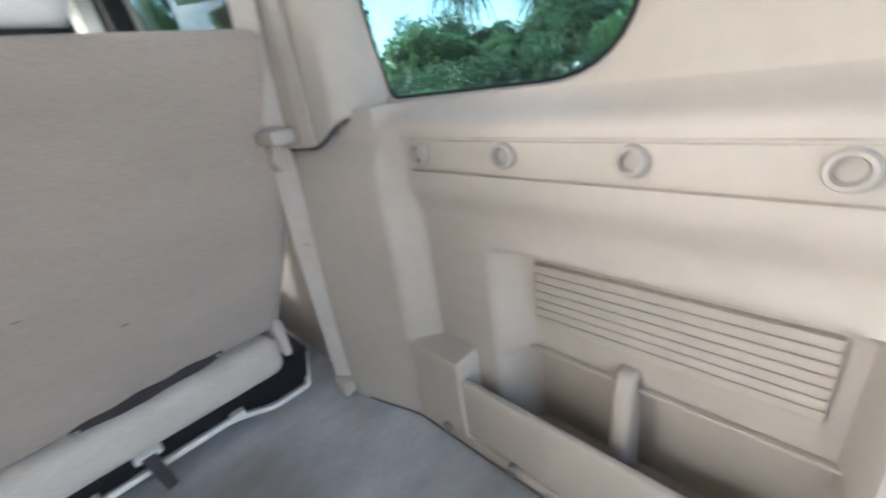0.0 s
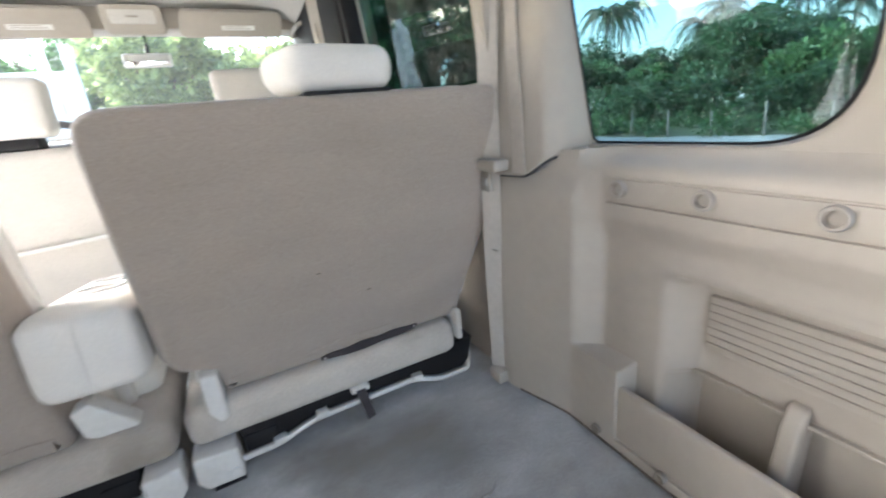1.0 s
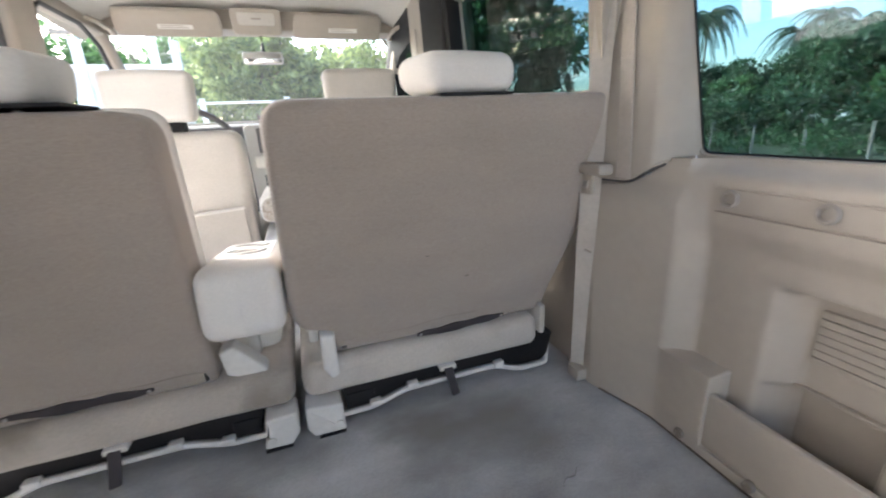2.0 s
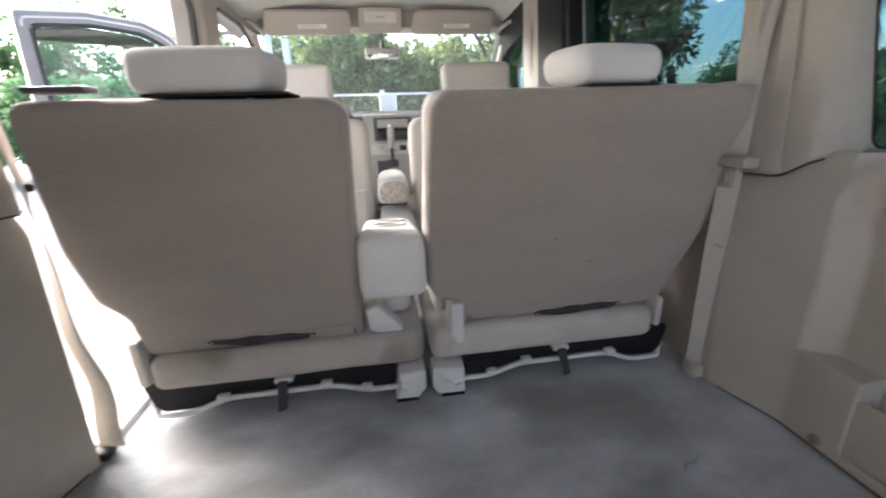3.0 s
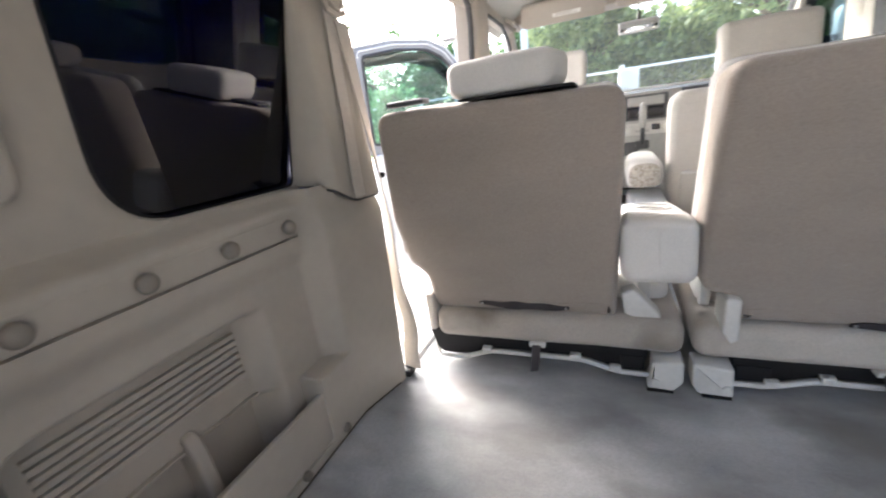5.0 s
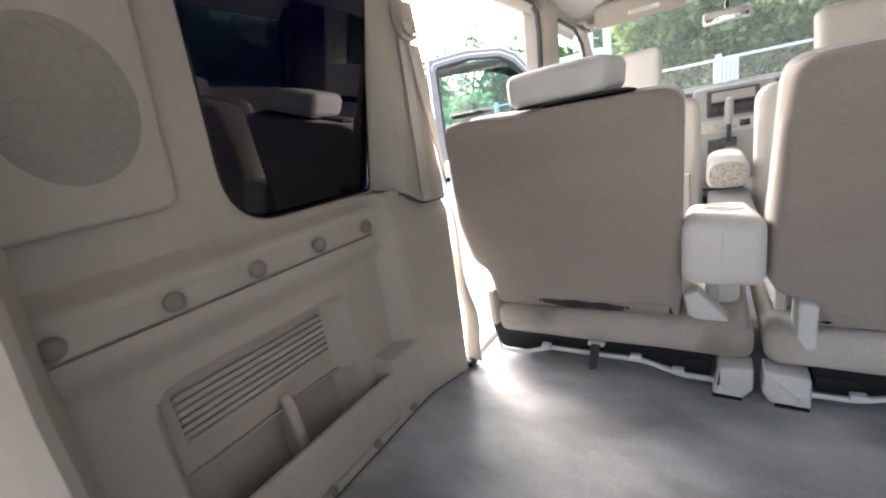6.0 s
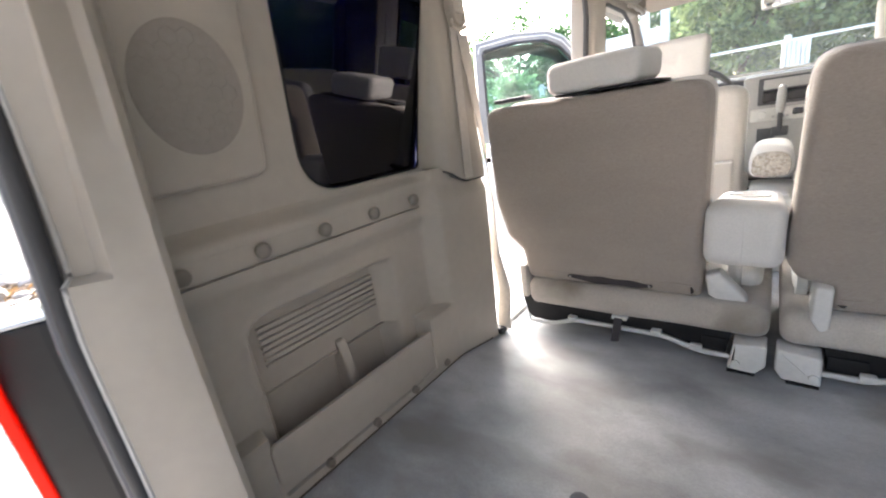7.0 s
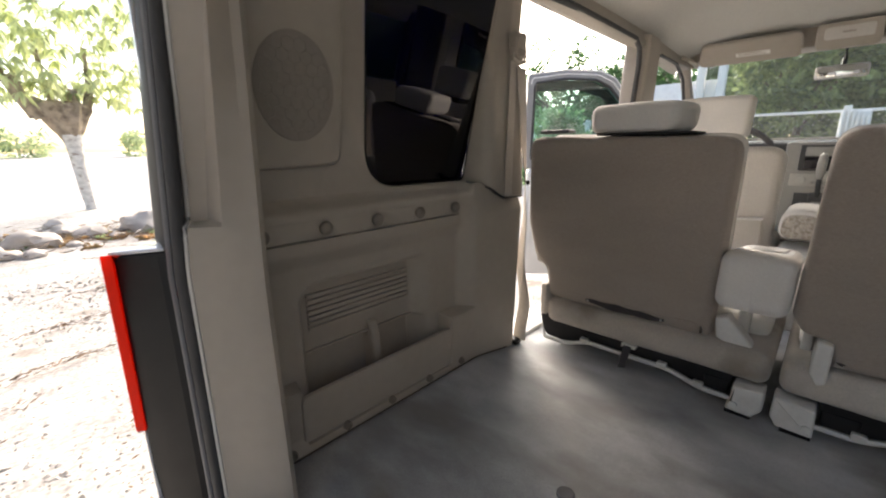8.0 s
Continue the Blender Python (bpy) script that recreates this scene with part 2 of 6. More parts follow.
def box(x0, x1, y0, y1, z0, z1, bevel=0.0, seg=2, bm=None):
    bm = bm or bmesh.new()
    r = bmesh.ops.create_cube(bm, size=1)
    vs = r["verts"]
    for v in vs:
        v.co = Vector((x0 + (v.co.x + 0.5) * (x1 - x0), y0 + (v.co.y + 0.5) * (y1 - y0), z0 + (v.co.z + 0.5) * (z1 - z0)))
    if bevel:
        es = {e for v in vs for e in v.link_edges}
        bmesh.ops.bevel(bm, geom=list(es), offset=bevel, segments=seg, profile=0.5, affect="EDGES")
    return bm


def rounded(points, radii, n=7):
    """A closed outline with its corners rounded; points in order, a radius for each."""
    out = []
    k = len(points)
    for i in range(k):
        p, a, b = Vector(points[i]), Vector(points[i - 1]), Vector(points[(i + 1) % k])
        r = radii[i] if hasattr(radii, "__len__") else radii
        if r <= 0:
            out.append(p)
            continue
        u, w = (a - p).normalized(), (b - p).normalized()
        ang = u.angle(w)
        d = min(r / math.tan(ang / 2), (a - p).length * 0.49, (b - p).length * 0.49)
        s, e = p + u * d, p + w * d
        for j in range(n):
            f = j / (n - 1)
            out.append((1 - f) ** 2 * s + 2 * f * (1 - f) * p + f * f * e)
    return [(q[0], q[1]) for q in out]


def prism(pts, at, lo, hi, bevel=0.0, seg=3):
    """A closed outline pushed from lo to hi. at(u, v, w) gives the place of outline point (u, v) at depth w."""
    bm = bmesh.new()
    a = [bm.verts.new(at(u, v, lo)) for u, v in pts]
    b = [bm.verts.new(at(u, v, hi)) for u, v in pts]
    n = len(pts)
    fa, fb = bm.faces.new(a), bm.faces.new(list(reversed(b)))
    for i in range(n):
        bm.faces.new((a[i], b[i], b[(i + 1) % n], a[(i + 1) % n]))
    bmesh.ops.recalc_face_normals(bm, faces=bm.faces)
    if bevel:
        es = [e for f in (fa, fb) for e in f.edges]
        bmesh.ops.bevel(bm, geom=es, offset=bevel, segments=seg, profile=0.5, affect="EDGES")
    return bm


XZ = lambda u, v, w: (u, w, v)
YZ = lambda u, v, w: (w, u, v)
XY = lambda u, v, w: (u, v, w)


def tube(points, r, n=8, bm=None, flat=None):
    """A round bar, or with flat=(a, b) a strap of that half width and thickness, along points."""
    bm = bm or bmesh.new()
    pts = [Vector(p) for p in points]
    rings = []
    for i, p in enumerate(pts):
        d = (pts[min(i + 1, len(pts) - 1)] - pts[max(i - 1, 0)]).normalized()
        up = Vector((0, 0, 1)) if abs(d.z) < 0.9 else Vector((0, 1, 0))
        s = d.cross(up).normalized()
        t = s.cross(d).normalized()
        rr = r[i] if hasattr(r, "__len__") else r
        if flat:
            ring = [bm.verts.new(p + t * (flat[0] * sx) + s * (flat[1] * sy)) for sx, sy in ((-1, -1), (1, -1), (1, 1), (-1, 1))]
        else:
            ring = [bm.verts.new(p + (s * math.cos(2 * math.pi * k / n) + t * math.sin(2 * math.pi * k / n)) * rr) for k in range(n)]
        rings.append(ring)
    m = len(rings[0])
    for a, b in zip(rings, rings[1:]):
        for k in range(m):
            bm.faces.new((a[k], a[(k + 1) % m], b[(k + 1) % m], b[k]))
    bm.faces.new(list(reversed(rings[0])))
    bm.faces.new(rings[-1])
    bmesh.ops.recalc_face_normals(bm, faces=bm.faces)
    return bm


def sheet(us, vs, at, bm=None):
    """A grid of faces through at(u, v)."""
    bm = bm or bmesh.new()
    g = [[bm.verts.new(at(u, v)) for u in us] for v in vs]
    for j in range(len(vs) - 1):
        for i in range(len(us) - 1):
            bm.faces.new((g[j][i], g[j][i + 1], g[j + 1][i + 1], g[j + 1][i]))
    return bm


def thick(bm, d):
    """Gives an open sheet a thickness d along its normals."""
    bm.normal_update()
    bmesh.ops.solidify(bm, geom=list(bm.faces), thickness=d)
    bmesh.ops.recalc_face_normals(bm, faces=bm.faces)
    return bm


def step(a, b, x):
    t = min(1.0, max(0.0, (x - a) / (b - a)))
    return t * t * (3 - 2 * t)


def span(a, b, d):
    n = max(1, round((b - a) / d))
    return [a + (b - a) * i / n for i in range(n + 1)]


def disc_bump(c, axis, r, h, n=20, dish=0.0):
    """A low round button at c that stands h out along axis, with a rounded rim and a dished middle."""
    bm = bmesh.new()
    ax = Vector(axis).normalized()
    s = ax.orthogonal().normalized()
    t = ax.cross(s)
    prev = None
    for rr, hh in ((r, 0), (r * 0.98, h * 0.7), (r * 0.88, h), (r * 0.68, h), (r * 0.55, h - dish), (0.001, h - dish)):
        ring = [bm.verts.new(Vector(c) + (s * math.cos(2 * math.pi * k / n) + t * math.sin(2 * math.pi * k / n)) * rr + ax * hh) for k in range(n)]
        if prev:
            for k in range(n):
                bm.faces.new((prev[k], prev[(k + 1) % n], ring[(k + 1) % n], ring[k]))
        prev = ring
    bm.faces.new(prev)
    bmesh.ops.recalc_face_normals(bm, faces=bm.faces)
    return bm


def knob_bump(c, axis, r, h, n=20):
    """A bulging knob: a short neck under a rounded ball head."""
    axis = Vector(axis).normalized()
    u = axis.orthogonal().normalized()
    v = axis.cross(u)
    bm = bmesh.new()
    prev = None
    run = [(0.66, 0.0), (0.66, 0.22)] + [(math.sin(radians(a)), 0.56 - 0.44 * math.cos(radians(a))) for a in (48, 68, 90, 112, 132, 150, 165, 176)]
    for q, w in run:
        ring = [bm.verts.new(Vector(c) + axis * h * w + (u * math.cos(2 * math.pi * k / n) + v * math.sin(2 * math.pi * k / n)) * r * q) for k in range(n)]
        if prev:
            for k in range(n):
                bm.faces.new((prev[k], prev[(k + 1) % n], ring[(k + 1) % n], ring[k]))
        prev = ring
    bm.faces.new(prev)
    bmesh.ops.recalc_face_normals(bm, faces=bm.faces)
    return bm

# ---- the vehicle's shell ----
GROUND = -0.55


def tumble(z):
    """How far the upper sides lean inwards."""
    return max(0.0, z - 0.60) * 0.09


def window_outline():
    return rounded([(0.862, 0.606), (1.258, 0.604), (1.345, 1.175), (0.868, 1.175)], [0.115, 0.022, 0.03, 0.06], 10)


def ray_to(poly, c, p):
    """Where the ray from c through p leaves the polygon."""
    d = (p[0] - c[0], p[1] - c[1])
    best = None
    for i in range(len(poly)):
        a, b = poly[i - 1], poly[i]
        e = (b[0] - a[0], b[1] - a[1])
        den = d[0] * e[1] - d[1] * e[0]
        if abs(den) < 1e-9:
            continue
        t = ((a[0] - c[0]) * e[1] - (a[1] - c[1]) * e[0]) / den
        s = ((a[0] - c[0]) * d[1] - (a[1] - c[1]) * d[0]) / den
        if t > 0 and -1e-6 <= s <= 1 + 1e-6 and (best is None or t < best):
            best = t
    return (c[0] + d[0] * best, c[1] + d[1] * best)


def ring_sheet(side, x_of, inner, outer, rows=6, reveal=0.03):
    """A panel between an outer outline and an opening, with the opening's edge turned outwards by reveal."""
    bm = bmesh.new()
    c = (sum(p[0] for p in inner) / len(inner), sum(p[1] for p in inner) / len(inner))
    rings = []
    ins = []
    for p in inner:
        ins.append(bm.verts.new((side * (x_of(*p) + reveal), p[0], p[1])))
    rings.append(ins)
    reach = [ray_to(outer, c, p) for p in inner]
    for o in outer:
        a0 = math.atan2(o[1] - c[1], o[0] - c[0])
        gap = [abs((math.atan2(q[1] - c[1], q[0] - c[0]) - a0 + math.pi) % (2 * math.pi) - math.pi) for q in reach]
        reach[gap.index(min(gap))] = (o[0], o[1])
    for k in range(rows + 1):
        f = k / rows
        ring = []
        for p, q in zip(inner, reach):
            y, z = p[0] + (q[0] - p[0]) * f, p[1] + (q[1] - p[1]) * f
            soft = 0.012 if k == 0 else (0.003 if f * math.hypot(q[0] - p[0], q[1] - p[1]) < 0.02 else 0.0)
            ring.append(bm.verts.new((side * (x_of(y, z) + soft), y, z)))
        rings.append(ring)
    n = len(inner)
    for a, b in zip(rings, rings[1:]):
        for i in range(n):
            bm.faces.new((a[i], a[(i + 1) % n], b[(i + 1) % n], b[i]))
    bmesh.ops.recalc_face_normals(bm, faces=bm.faces)
    return bm


def joint(y):
    """Height of the joint between the lower cover and the pillar trim."""
    return 0.604 - 0.052 * step(1.245, 1.345, y)


def column(y, z, closed=False):
    """Half width of the lower side trim at (y, z): the hook rail, the louvred recess, the shelf and the pillar cover."""
    x = 0.800
    # the rail with the hooks, and the ledge up to the window
    x += 0.045 * step(0.565, 0.600, z) * step(1.30, 1.24, y)
    x += (0.016 if closed else 0.022) * (1 - step(0.435, 0.485, z))
    if 0.545 < y < 1.172:
        x += (0.0055 if closed else 0.010) * (1 - step(0.5105, 0.512, z)) * step(0.5050, 0.5065, z)
        x += (0.0018 if closed else 0.0005) * step(0.5485, 0.550, z) * (1 - step(0.552, 0.5535, z))
    # louvred recess, with a broad slanted cheek at its front end
    r = 0.045
    ry, rz = max(0.0, 0.640 + r - y), max(0.0, z - (0.398 - r))
    d = r - math.hypot(ry, rz) if (ry > 0 and rz > 0) else min(y - 0.640, 0.398 - z)
    edge = step(0.0, 0.016, d) * (1 - step(1.005, 1.062, y) * 0.97)
    x = x + (0.868 + 0.024 * (1 - step(0.196, 0.205, z)) - x) * edge * (1 if z > 0.04 else 0)
    # a faint rim round the recess
    if -0.010 < d < 0.0 and y < 1.02:
        x -= 0.003
    # shelf ends of the bin
    top = 0.170 + 0.020 * step(1.092, 1.100, y)
    shelf = 1 - step(top - 0.003, top + 0.003, z)
    ends = max(1 - step(0.604, 0.612, y), step(1.100, 1.108, y))
    x = x + ((0.782 if y < 1.0 else 0.770) - x) * shelf * ends
    foot = 1 - step(0.020, 0.045, z)
    x = x + (0.772 - x) * foot * max(ends, 1 if z < 0.03 else 0)
    # slanted flank and pillar cover
    flank = min(1.0, max(0.0, (y - 1.183) / 0.042)) * (1 - step(0.47, 0.545, z) * 0.55)
    low = 0.771 - 0.043 * min(1.0, max(0.0, (y - 1.225) / 0.195))
    x = x + (low - x) * flank
    if y > 1.225:
        x = min(x, low + 0.018 * step(0.50, 0.56, z))
    if y > 1.252 and z > joint(y) + 0.003:
        x += 0.09
    if closed:
        return x + 0.012 * step(1.43, 1.50, y) + 0.08 * step(1.53, 1.56, y)
    return x + 0.15 * step(1.418, 1.426, y)


def side_trim(side, name, label):
    wall = thing(name, (side * 0.86, 0.95, 0.0), label, "wall trim", kind="structure")
    ys = sorted(set([round(v, 4) for v in span(0.515, 1.415, 0.0075) + [0.604, 0.608, 0.612, 1.10, 1.104, 1.108, 1.418, 1.421, 1.424, 1.427] + ([] if side < 0 else span(1.43, 1.56, 0.01))]))
    zs = sorted(set([round(v, 4) for v in span(0.0, 0.60, 0.0075) + [0.5050, 0.5065, 0.5105, 0.512, 0.5485, 0.550, 0.552, 0.5535, 0.166, 0.170, 0.174, 0.186, 0.190, 0.194, 0.198]]))
    part("lower_panel", sheet(ys if side < 0 else list(reversed(ys)), zs, lambda y, z: (side * column(y, z, side > 0), y - 0.030 * (1 - z / 0.57) * step(1.24, 1.40, y), z)), M_TRIM, wall, sharp=50)
    # bin: floor, front board, divider
    part("bin_floor", box(*sorted((side * 0.792, side * 0.888)), 0.606, 1.106, 0.020, 0.030, 0.002), M_MAT, wall, "dark brown bin floor mat")
    pts = rounded([(0.598, 0.028), (1.128, 0.024), (1.142, 0.150), (0.600, 0.148)], [0.012, 0.012, 0.016, 0.02])
    part("bin_back", box(*sorted((side * 0.8865, side * 0.8905)), 0.655, 1.02, 0.028, 0.200, 0.001), M_TRIM, wall)
    part("bin_front", prism(pts, YZ, side * 0.776, side * 0.790, 0.004), M_TRIM, wall)
    fin = [(0.822, 0.030), (0.884, 0.030), (0.884, 0.200), (0.866, 0.200), (0.866, 0.236), (0.861, 0.236)]
    fin += [(0.861 - 0.026 * math.sin(k * 0.2244), 0.236 - 0.060 * (1 - math.cos(k * 0.2244))) for k in range(1, 8)]
    part("divider", prism(fin, lambda u, v, w: (side * u, w, v), 0.850, 0.878, 0.008, 4), M_TRIM, wall)
    lip = box(*sorted((side * 0.858, side * 0.870)), 0.650, 1.02, 0.205, 0.211, 0.002)
    part("bin_ledge", lip, M_TRIM, wall)
    # louvre slats
    # Left side: wider slots, darker backing; its shade is put into shape and colour.
    for k in range(7):
        z0 = 0.262 + k * 0.0145
        tall = 0.0105 if side < 0 else 0.0128
        pts = rounded([(0.678, z0), (1.002, z0), (1.006, z0 + tall), (0.676, z0 + tall)], 0.003, 4)
        part("slat", prism(pts, YZ, side * 0.858, side * 0.872, 0.0015, 2), M_TRIM, wall)
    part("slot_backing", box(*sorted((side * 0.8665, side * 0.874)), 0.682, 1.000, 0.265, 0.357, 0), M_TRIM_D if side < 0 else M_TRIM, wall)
    # hooks on the rail and fixing buttons by the floor
    for k in range(5):
        y = 0.559 + 0.1468 * k
        if side < 0:
            # Brown darkened on the left so the colour carries the knobs' shading.
            part("hook_button", knob_bump((-0.804, y, 0.533), (1, 0, 0), 0.0165, 0.026), M_HOOK, wall, "round brown tie-down knob")
        else:
            part("hook_button", disc_bump((0.801, y, 0.533), (-1, 0, 0), 0.0160, 0.010, dish=0.008), M_TRIM_D, wall, "round dished tie-down button")
    for k in range(5):
        y = 0.563 + 0.147 * k
        part("fixing_button", disc_bump((side * 0.774, y, 0.021), (-side, 0, 0), 0.0115, 0.010, dish=0.004), M_HOOK, wall, "round trim fastener")
    # Dark tube drawn as the shadow line along the trim foot.
    foot = [(side * 0.7685, 0.56 + 0.04 * k, 0.0035) for k in range(17)] + [(side * (0.7690 - 0.043 * (q - 1.225) / 0.195), q - 0.030 * step(1.24, 1.40, q), 0.0035) for q in (1.23, 1.27, 1.31, 1.35, 1.39)]
    part("floor_shadow_line", tube(foot, 0.0022, 6), M_MAT, wall, "dark tube for the shadow line between trim and carpet")
    # window surround and pillar trim
    outer = [(0.50, 0.590), (1.262, 0.590), (1.372, 1.25), (0.50, 1.25)]
    face = lambda y, z: 0.845 - tumble(z)
    part("window_surround", ring_sheet(side, face, window_outline(), outer, 6, 0.014), M_TRIM, wall)
    us = [i / 26 for i in range(27)]
    vs = [i / 24 for i in range(25)]

    def pillar(u, v):
        yb = 1.258 + 0.166 * u
        z_low = joint(yb)
        z = z_low + (1.25 - z_low) * v
        y = yb + ((z - 0.604) * 0.152 * (1 - u) if z > 0.604 else 0.0) + 0.075 * v * u
        flat = 0.771 - 0.043 * min(1.0, max(0.0, (y - 1.225) / 0.195)) - 0.006 + 0.14 * min(0.5, max(0.0, z - 0.555))
        x = 0.848 - tumble(z)
        if u > 0:
            x += (flat - x) * step(-0.16, 0.22, u)
        return (side * (x + 0.16 * step(0.95, 1.0, u)), y, z)
    part("pillar_trim", sheet(us if side < 0 else list(reversed(us)), vs, pillar), M_TRIM, wall)
    part("pillar_trim_edge", tube([pillar(u, 0.0) for u in us[1:-2]], 0.003, 6), M_TRIM, wall)
    part("trim_gap", tube([(p[0] + side * 0.005, p[1], p[2] - 0.005) for p in [pillar(u, 0.0) for u in us[3:-2]]], 0.003, 6), M_RUBBER, wall, "dark gap under the pillar trim")
    return wall


def quarter_window(side, glass, label):
    w = thing("window_%d" % (1 if side < 0 else 2), (side * 0.87, 1.07, 0.606), label, "window", kind="structure")
    o = window_outline()
    at = lambda u, v, d: (side * (0.858 + d - tumble(v)), u, v)
    tip = 0.05 if side < 0 else 0.0
    part("pane", prism(o, lambda u, v, d: (side * (0.858 + d - tumble(v) - tip * (v - 0.86)), u, v), 0.0, 0.004), glass, w)
    c = (1.07, 0.88)
    inner = [(c[0] + (y - c[0]) * 0.982, c[1] + (z - c[1]) * 0.985) for y, z in o]
    bm = bmesh.new()
    n = len(o)
    a = [bm.verts.new(at(y, z, -0.002)) for y, z in o]
    b = [bm.verts.new(at(y, z, -0.004)) for y, z in inner]
    d = [bm.verts.new(at(y, z, 0.0)) for y, z in inner]
    for i in range(n):
        bm.faces.new((a[i], a[(i + 1) % n], b[(i + 1) % n], b[i]))
        bm.faces.new((b[i], b[(i + 1) % n], d[(i + 1) % n], d[i]))
    bmesh.ops.recalc_face_normals(bm, faces=bm.faces)
    part("window_seal", bm, M_BLACK, w, "black rubber seal")
    return w


def shell_side(side, name, label, colour):
    """The painted outer skin of the rear quarter, with its window opening."""
    w = thing(name, (side * 0.90, 0.95, 0.0), label, "body side", kind="structure")
    o = window_outline()
    outer = [(0.42, -0.28), (1.452, -0.28), (1.49, 1.25), (0.42, 1.25)]
    wide = [(1.09 + (y - 1.09) * 1.38, 0.89 + (z - 0.89) * 1.20) for y, z in o]
    bm = ring_sheet(side, lambda y, z: 0.905 - tumble(z), wide, outer, 4, -0.004)
    part("quarter_skin", thick(bm, 0.012), colour, w)
    return w


def floor_pan():
    f = thing("floor", (0, 1.0, 0.0), "worn grey felt carpet over the load floor with dark stains", "floor", kind="structure")
    xs, ys = span(-0.80, 0.80, 0.016), span(0.36, 2.35, 0.016)

    def at(x, y):
        h = 0.0025 * noise.noise((x * 3.2, y * 3.2, 0.3)) + 0.0012 * noise.noise((x * 11, y * 11, 2.0))
        return (x, y, h - 0.003)
    part("carpet", sheet(xs, ys, at), M_CARPET, f, sharp=60)
    part("floor_plate", box(-0.88, 0.88, 0.34, 3.95, -0.10, -0.012), M_DASH, f, "dark floor pan under the carpet")
    pts = [(0.47 + 0.05 * k / 8, 1.145 + 0.028 * k / 8 + 0.006 * math.sin(k * 0.8), 0.0012) for k in range(9)]
    part("scuff", tube(pts, 0, flat=(0.0022, 0.0005)), M_FELT, f, "dark scuffed crease in the carpet")
    for x, y in ((-0.272, 0.912), (0.272, 0.912)):
        part("floor_plug", disc_bump((x, y, 0.000), (0, 0, 1), 0.019, 0.006, dish=0.001), M_DASH, f, "round dark floor plug")
    return f


def roof():
    c = thing("ceiling", (0, 1.8, 1.30), "pale cloth headliner with rounded edges", "ceiling", kind="structure")
    xs = [-0.80 + 1.6 * i / 32 for i in range(33)]
    ys = span(0.42, 3.22, 0.06)

    def z_of(x, y):
        a = min(1.0, abs(x) / 0.765)
        z = 1.335 - 0.12 * a ** 5 - 0.055 * step(2.5, 3.22, y) * (1 - 0.3 * a)
        if abs(x) > 0.765:
            z -= (abs(x) - 0.765) * 1.0
        return z
    part("headliner", sheet(xs, list(reversed(ys)), lambda x, y: (x, y, z_of(x, y))), M_HEAD, c)
    part("roof_skin", sheet(xs, ys, lambda x, y: (x * 1.03, y, z_of(x, y) + 0.06)), M_PAINT, c, "white painted roof")
    # rails over the side openings
    for s in (-1, 1):
        pts = rounded([(0.700, 1.170), (0.755, 1.165), (0.830, 1.235), (0.80, 1.30), (0.74, 1.27)], 0.014, 4)
        part("roof_rail", prism(pts, lambda u, v, w: (s * u, w, v + (0.0 if w < 2 else -0.012)), 1.44, 3.18, 0.002), M_TRIM, c)
        bar = [(s * 0.712, 3.02, 1.20), (s * 0.675, 3.03, 1.185), (s * 0.665, 3.12, 1.175), (s * 0.675, 3.22, 1.17), (s * 0.71, 3.23, 1.178)]
        part("grab_handle", tube(bar, 0.0115, 8), M_TRIM, c)
    part("header", box(-0.76, 0.76, 3.17, 3.34, 1.190, 1.325, 0.012), M_TRIM, c)
    return c


def d_pillar():
    p = thing("rear_pillar", (-0.70, 0.47, 0.0), "cream plastic trim of the rear left corner pillar", "pillar", kind="structure")
    zs = sorted(span(-0.03, 0.57, 0.03) + [0.584, 0.588, 0.592] + span(0.60, 1.25, 0.025))
    prof = [0, 1, 2, 3, 4, 5, 6, 7, 8, 9]

    def at(k, z):
        up = max(0.0, z - 0.5)
        ay, ax = 0.507 + 0.07 * up, -0.664 - 0.10 * up + 0.012 * step(0.45, 0.0, z)
        by, bx = 0.412 + 0.07 * up, -0.722 - 0.01 * up
        # the hand grip is scooped out of the corner above a short ledge
        d = 0.026 * step(0.584, 0.592, z) * step(1.02, 0.60, z)
        face = lambda s, p: (bx + 0.52 * s - 0.85 * p, by + 0.85 * s + 0.52 * p)
        wide = 0.026 * step(1.02, 0.58, z)
        pts = [(-0.86, ay + 0.045), (-0.790, ay + 0.040), (ax - 0.010, ay + 0.012), (ax, ay), (ax - 0.006, ay - 0.014),
               face(0.052, -0.003), face(0.050 - wide, d), face(0.010, d * 0.9), face(0.0, d * 0.8), (bx - 0.10, by + 0.005)]
        x, y = pts[int(k)]
        return (x, y, z)
    part("pillar_face", sheet(prof, zs, at), M_TRIM, p, sharp=24)
    part("edge_lip", tube([(at(8, z)[0] - 0.004, at(8, z)[1] - 0.003, z) for z in zs], 0.0035, 6), M_PALE, p, "pale lip along the trim edge")
    # rubber seal of the tailgate opening
    path = lambda x, y: [(x - 0.012 * step(0.4, 1.2, z) + 0.03 * step(0.0, -0.3, z) * -1, y + 0.07 * max(0.0, z - 0.5), z) for z in span(-0.30, 1.25, 0.05)]
    strip = part("weatherstrip", tube(path(-0.737, 0.402), 0.011, 10), M_RUBBER, p, "black rubber tailgate seal")
    part("seal_lip", tube(path(-0.757, 0.392), 0.006, 8), M_SILVER, strip, "grey ridge of the seal")
    part("flange", sheet([0, 1, 2], span(-0.30, 1.25, 0.05), lambda k, z: ((-0.745, -0.785, -0.90)[k], (0.400, 0.388, 0.40)[k] + 0.07 * max(0.0, z - 0.5), z)), M_SMOKE, p, "dark body flange")
    return p


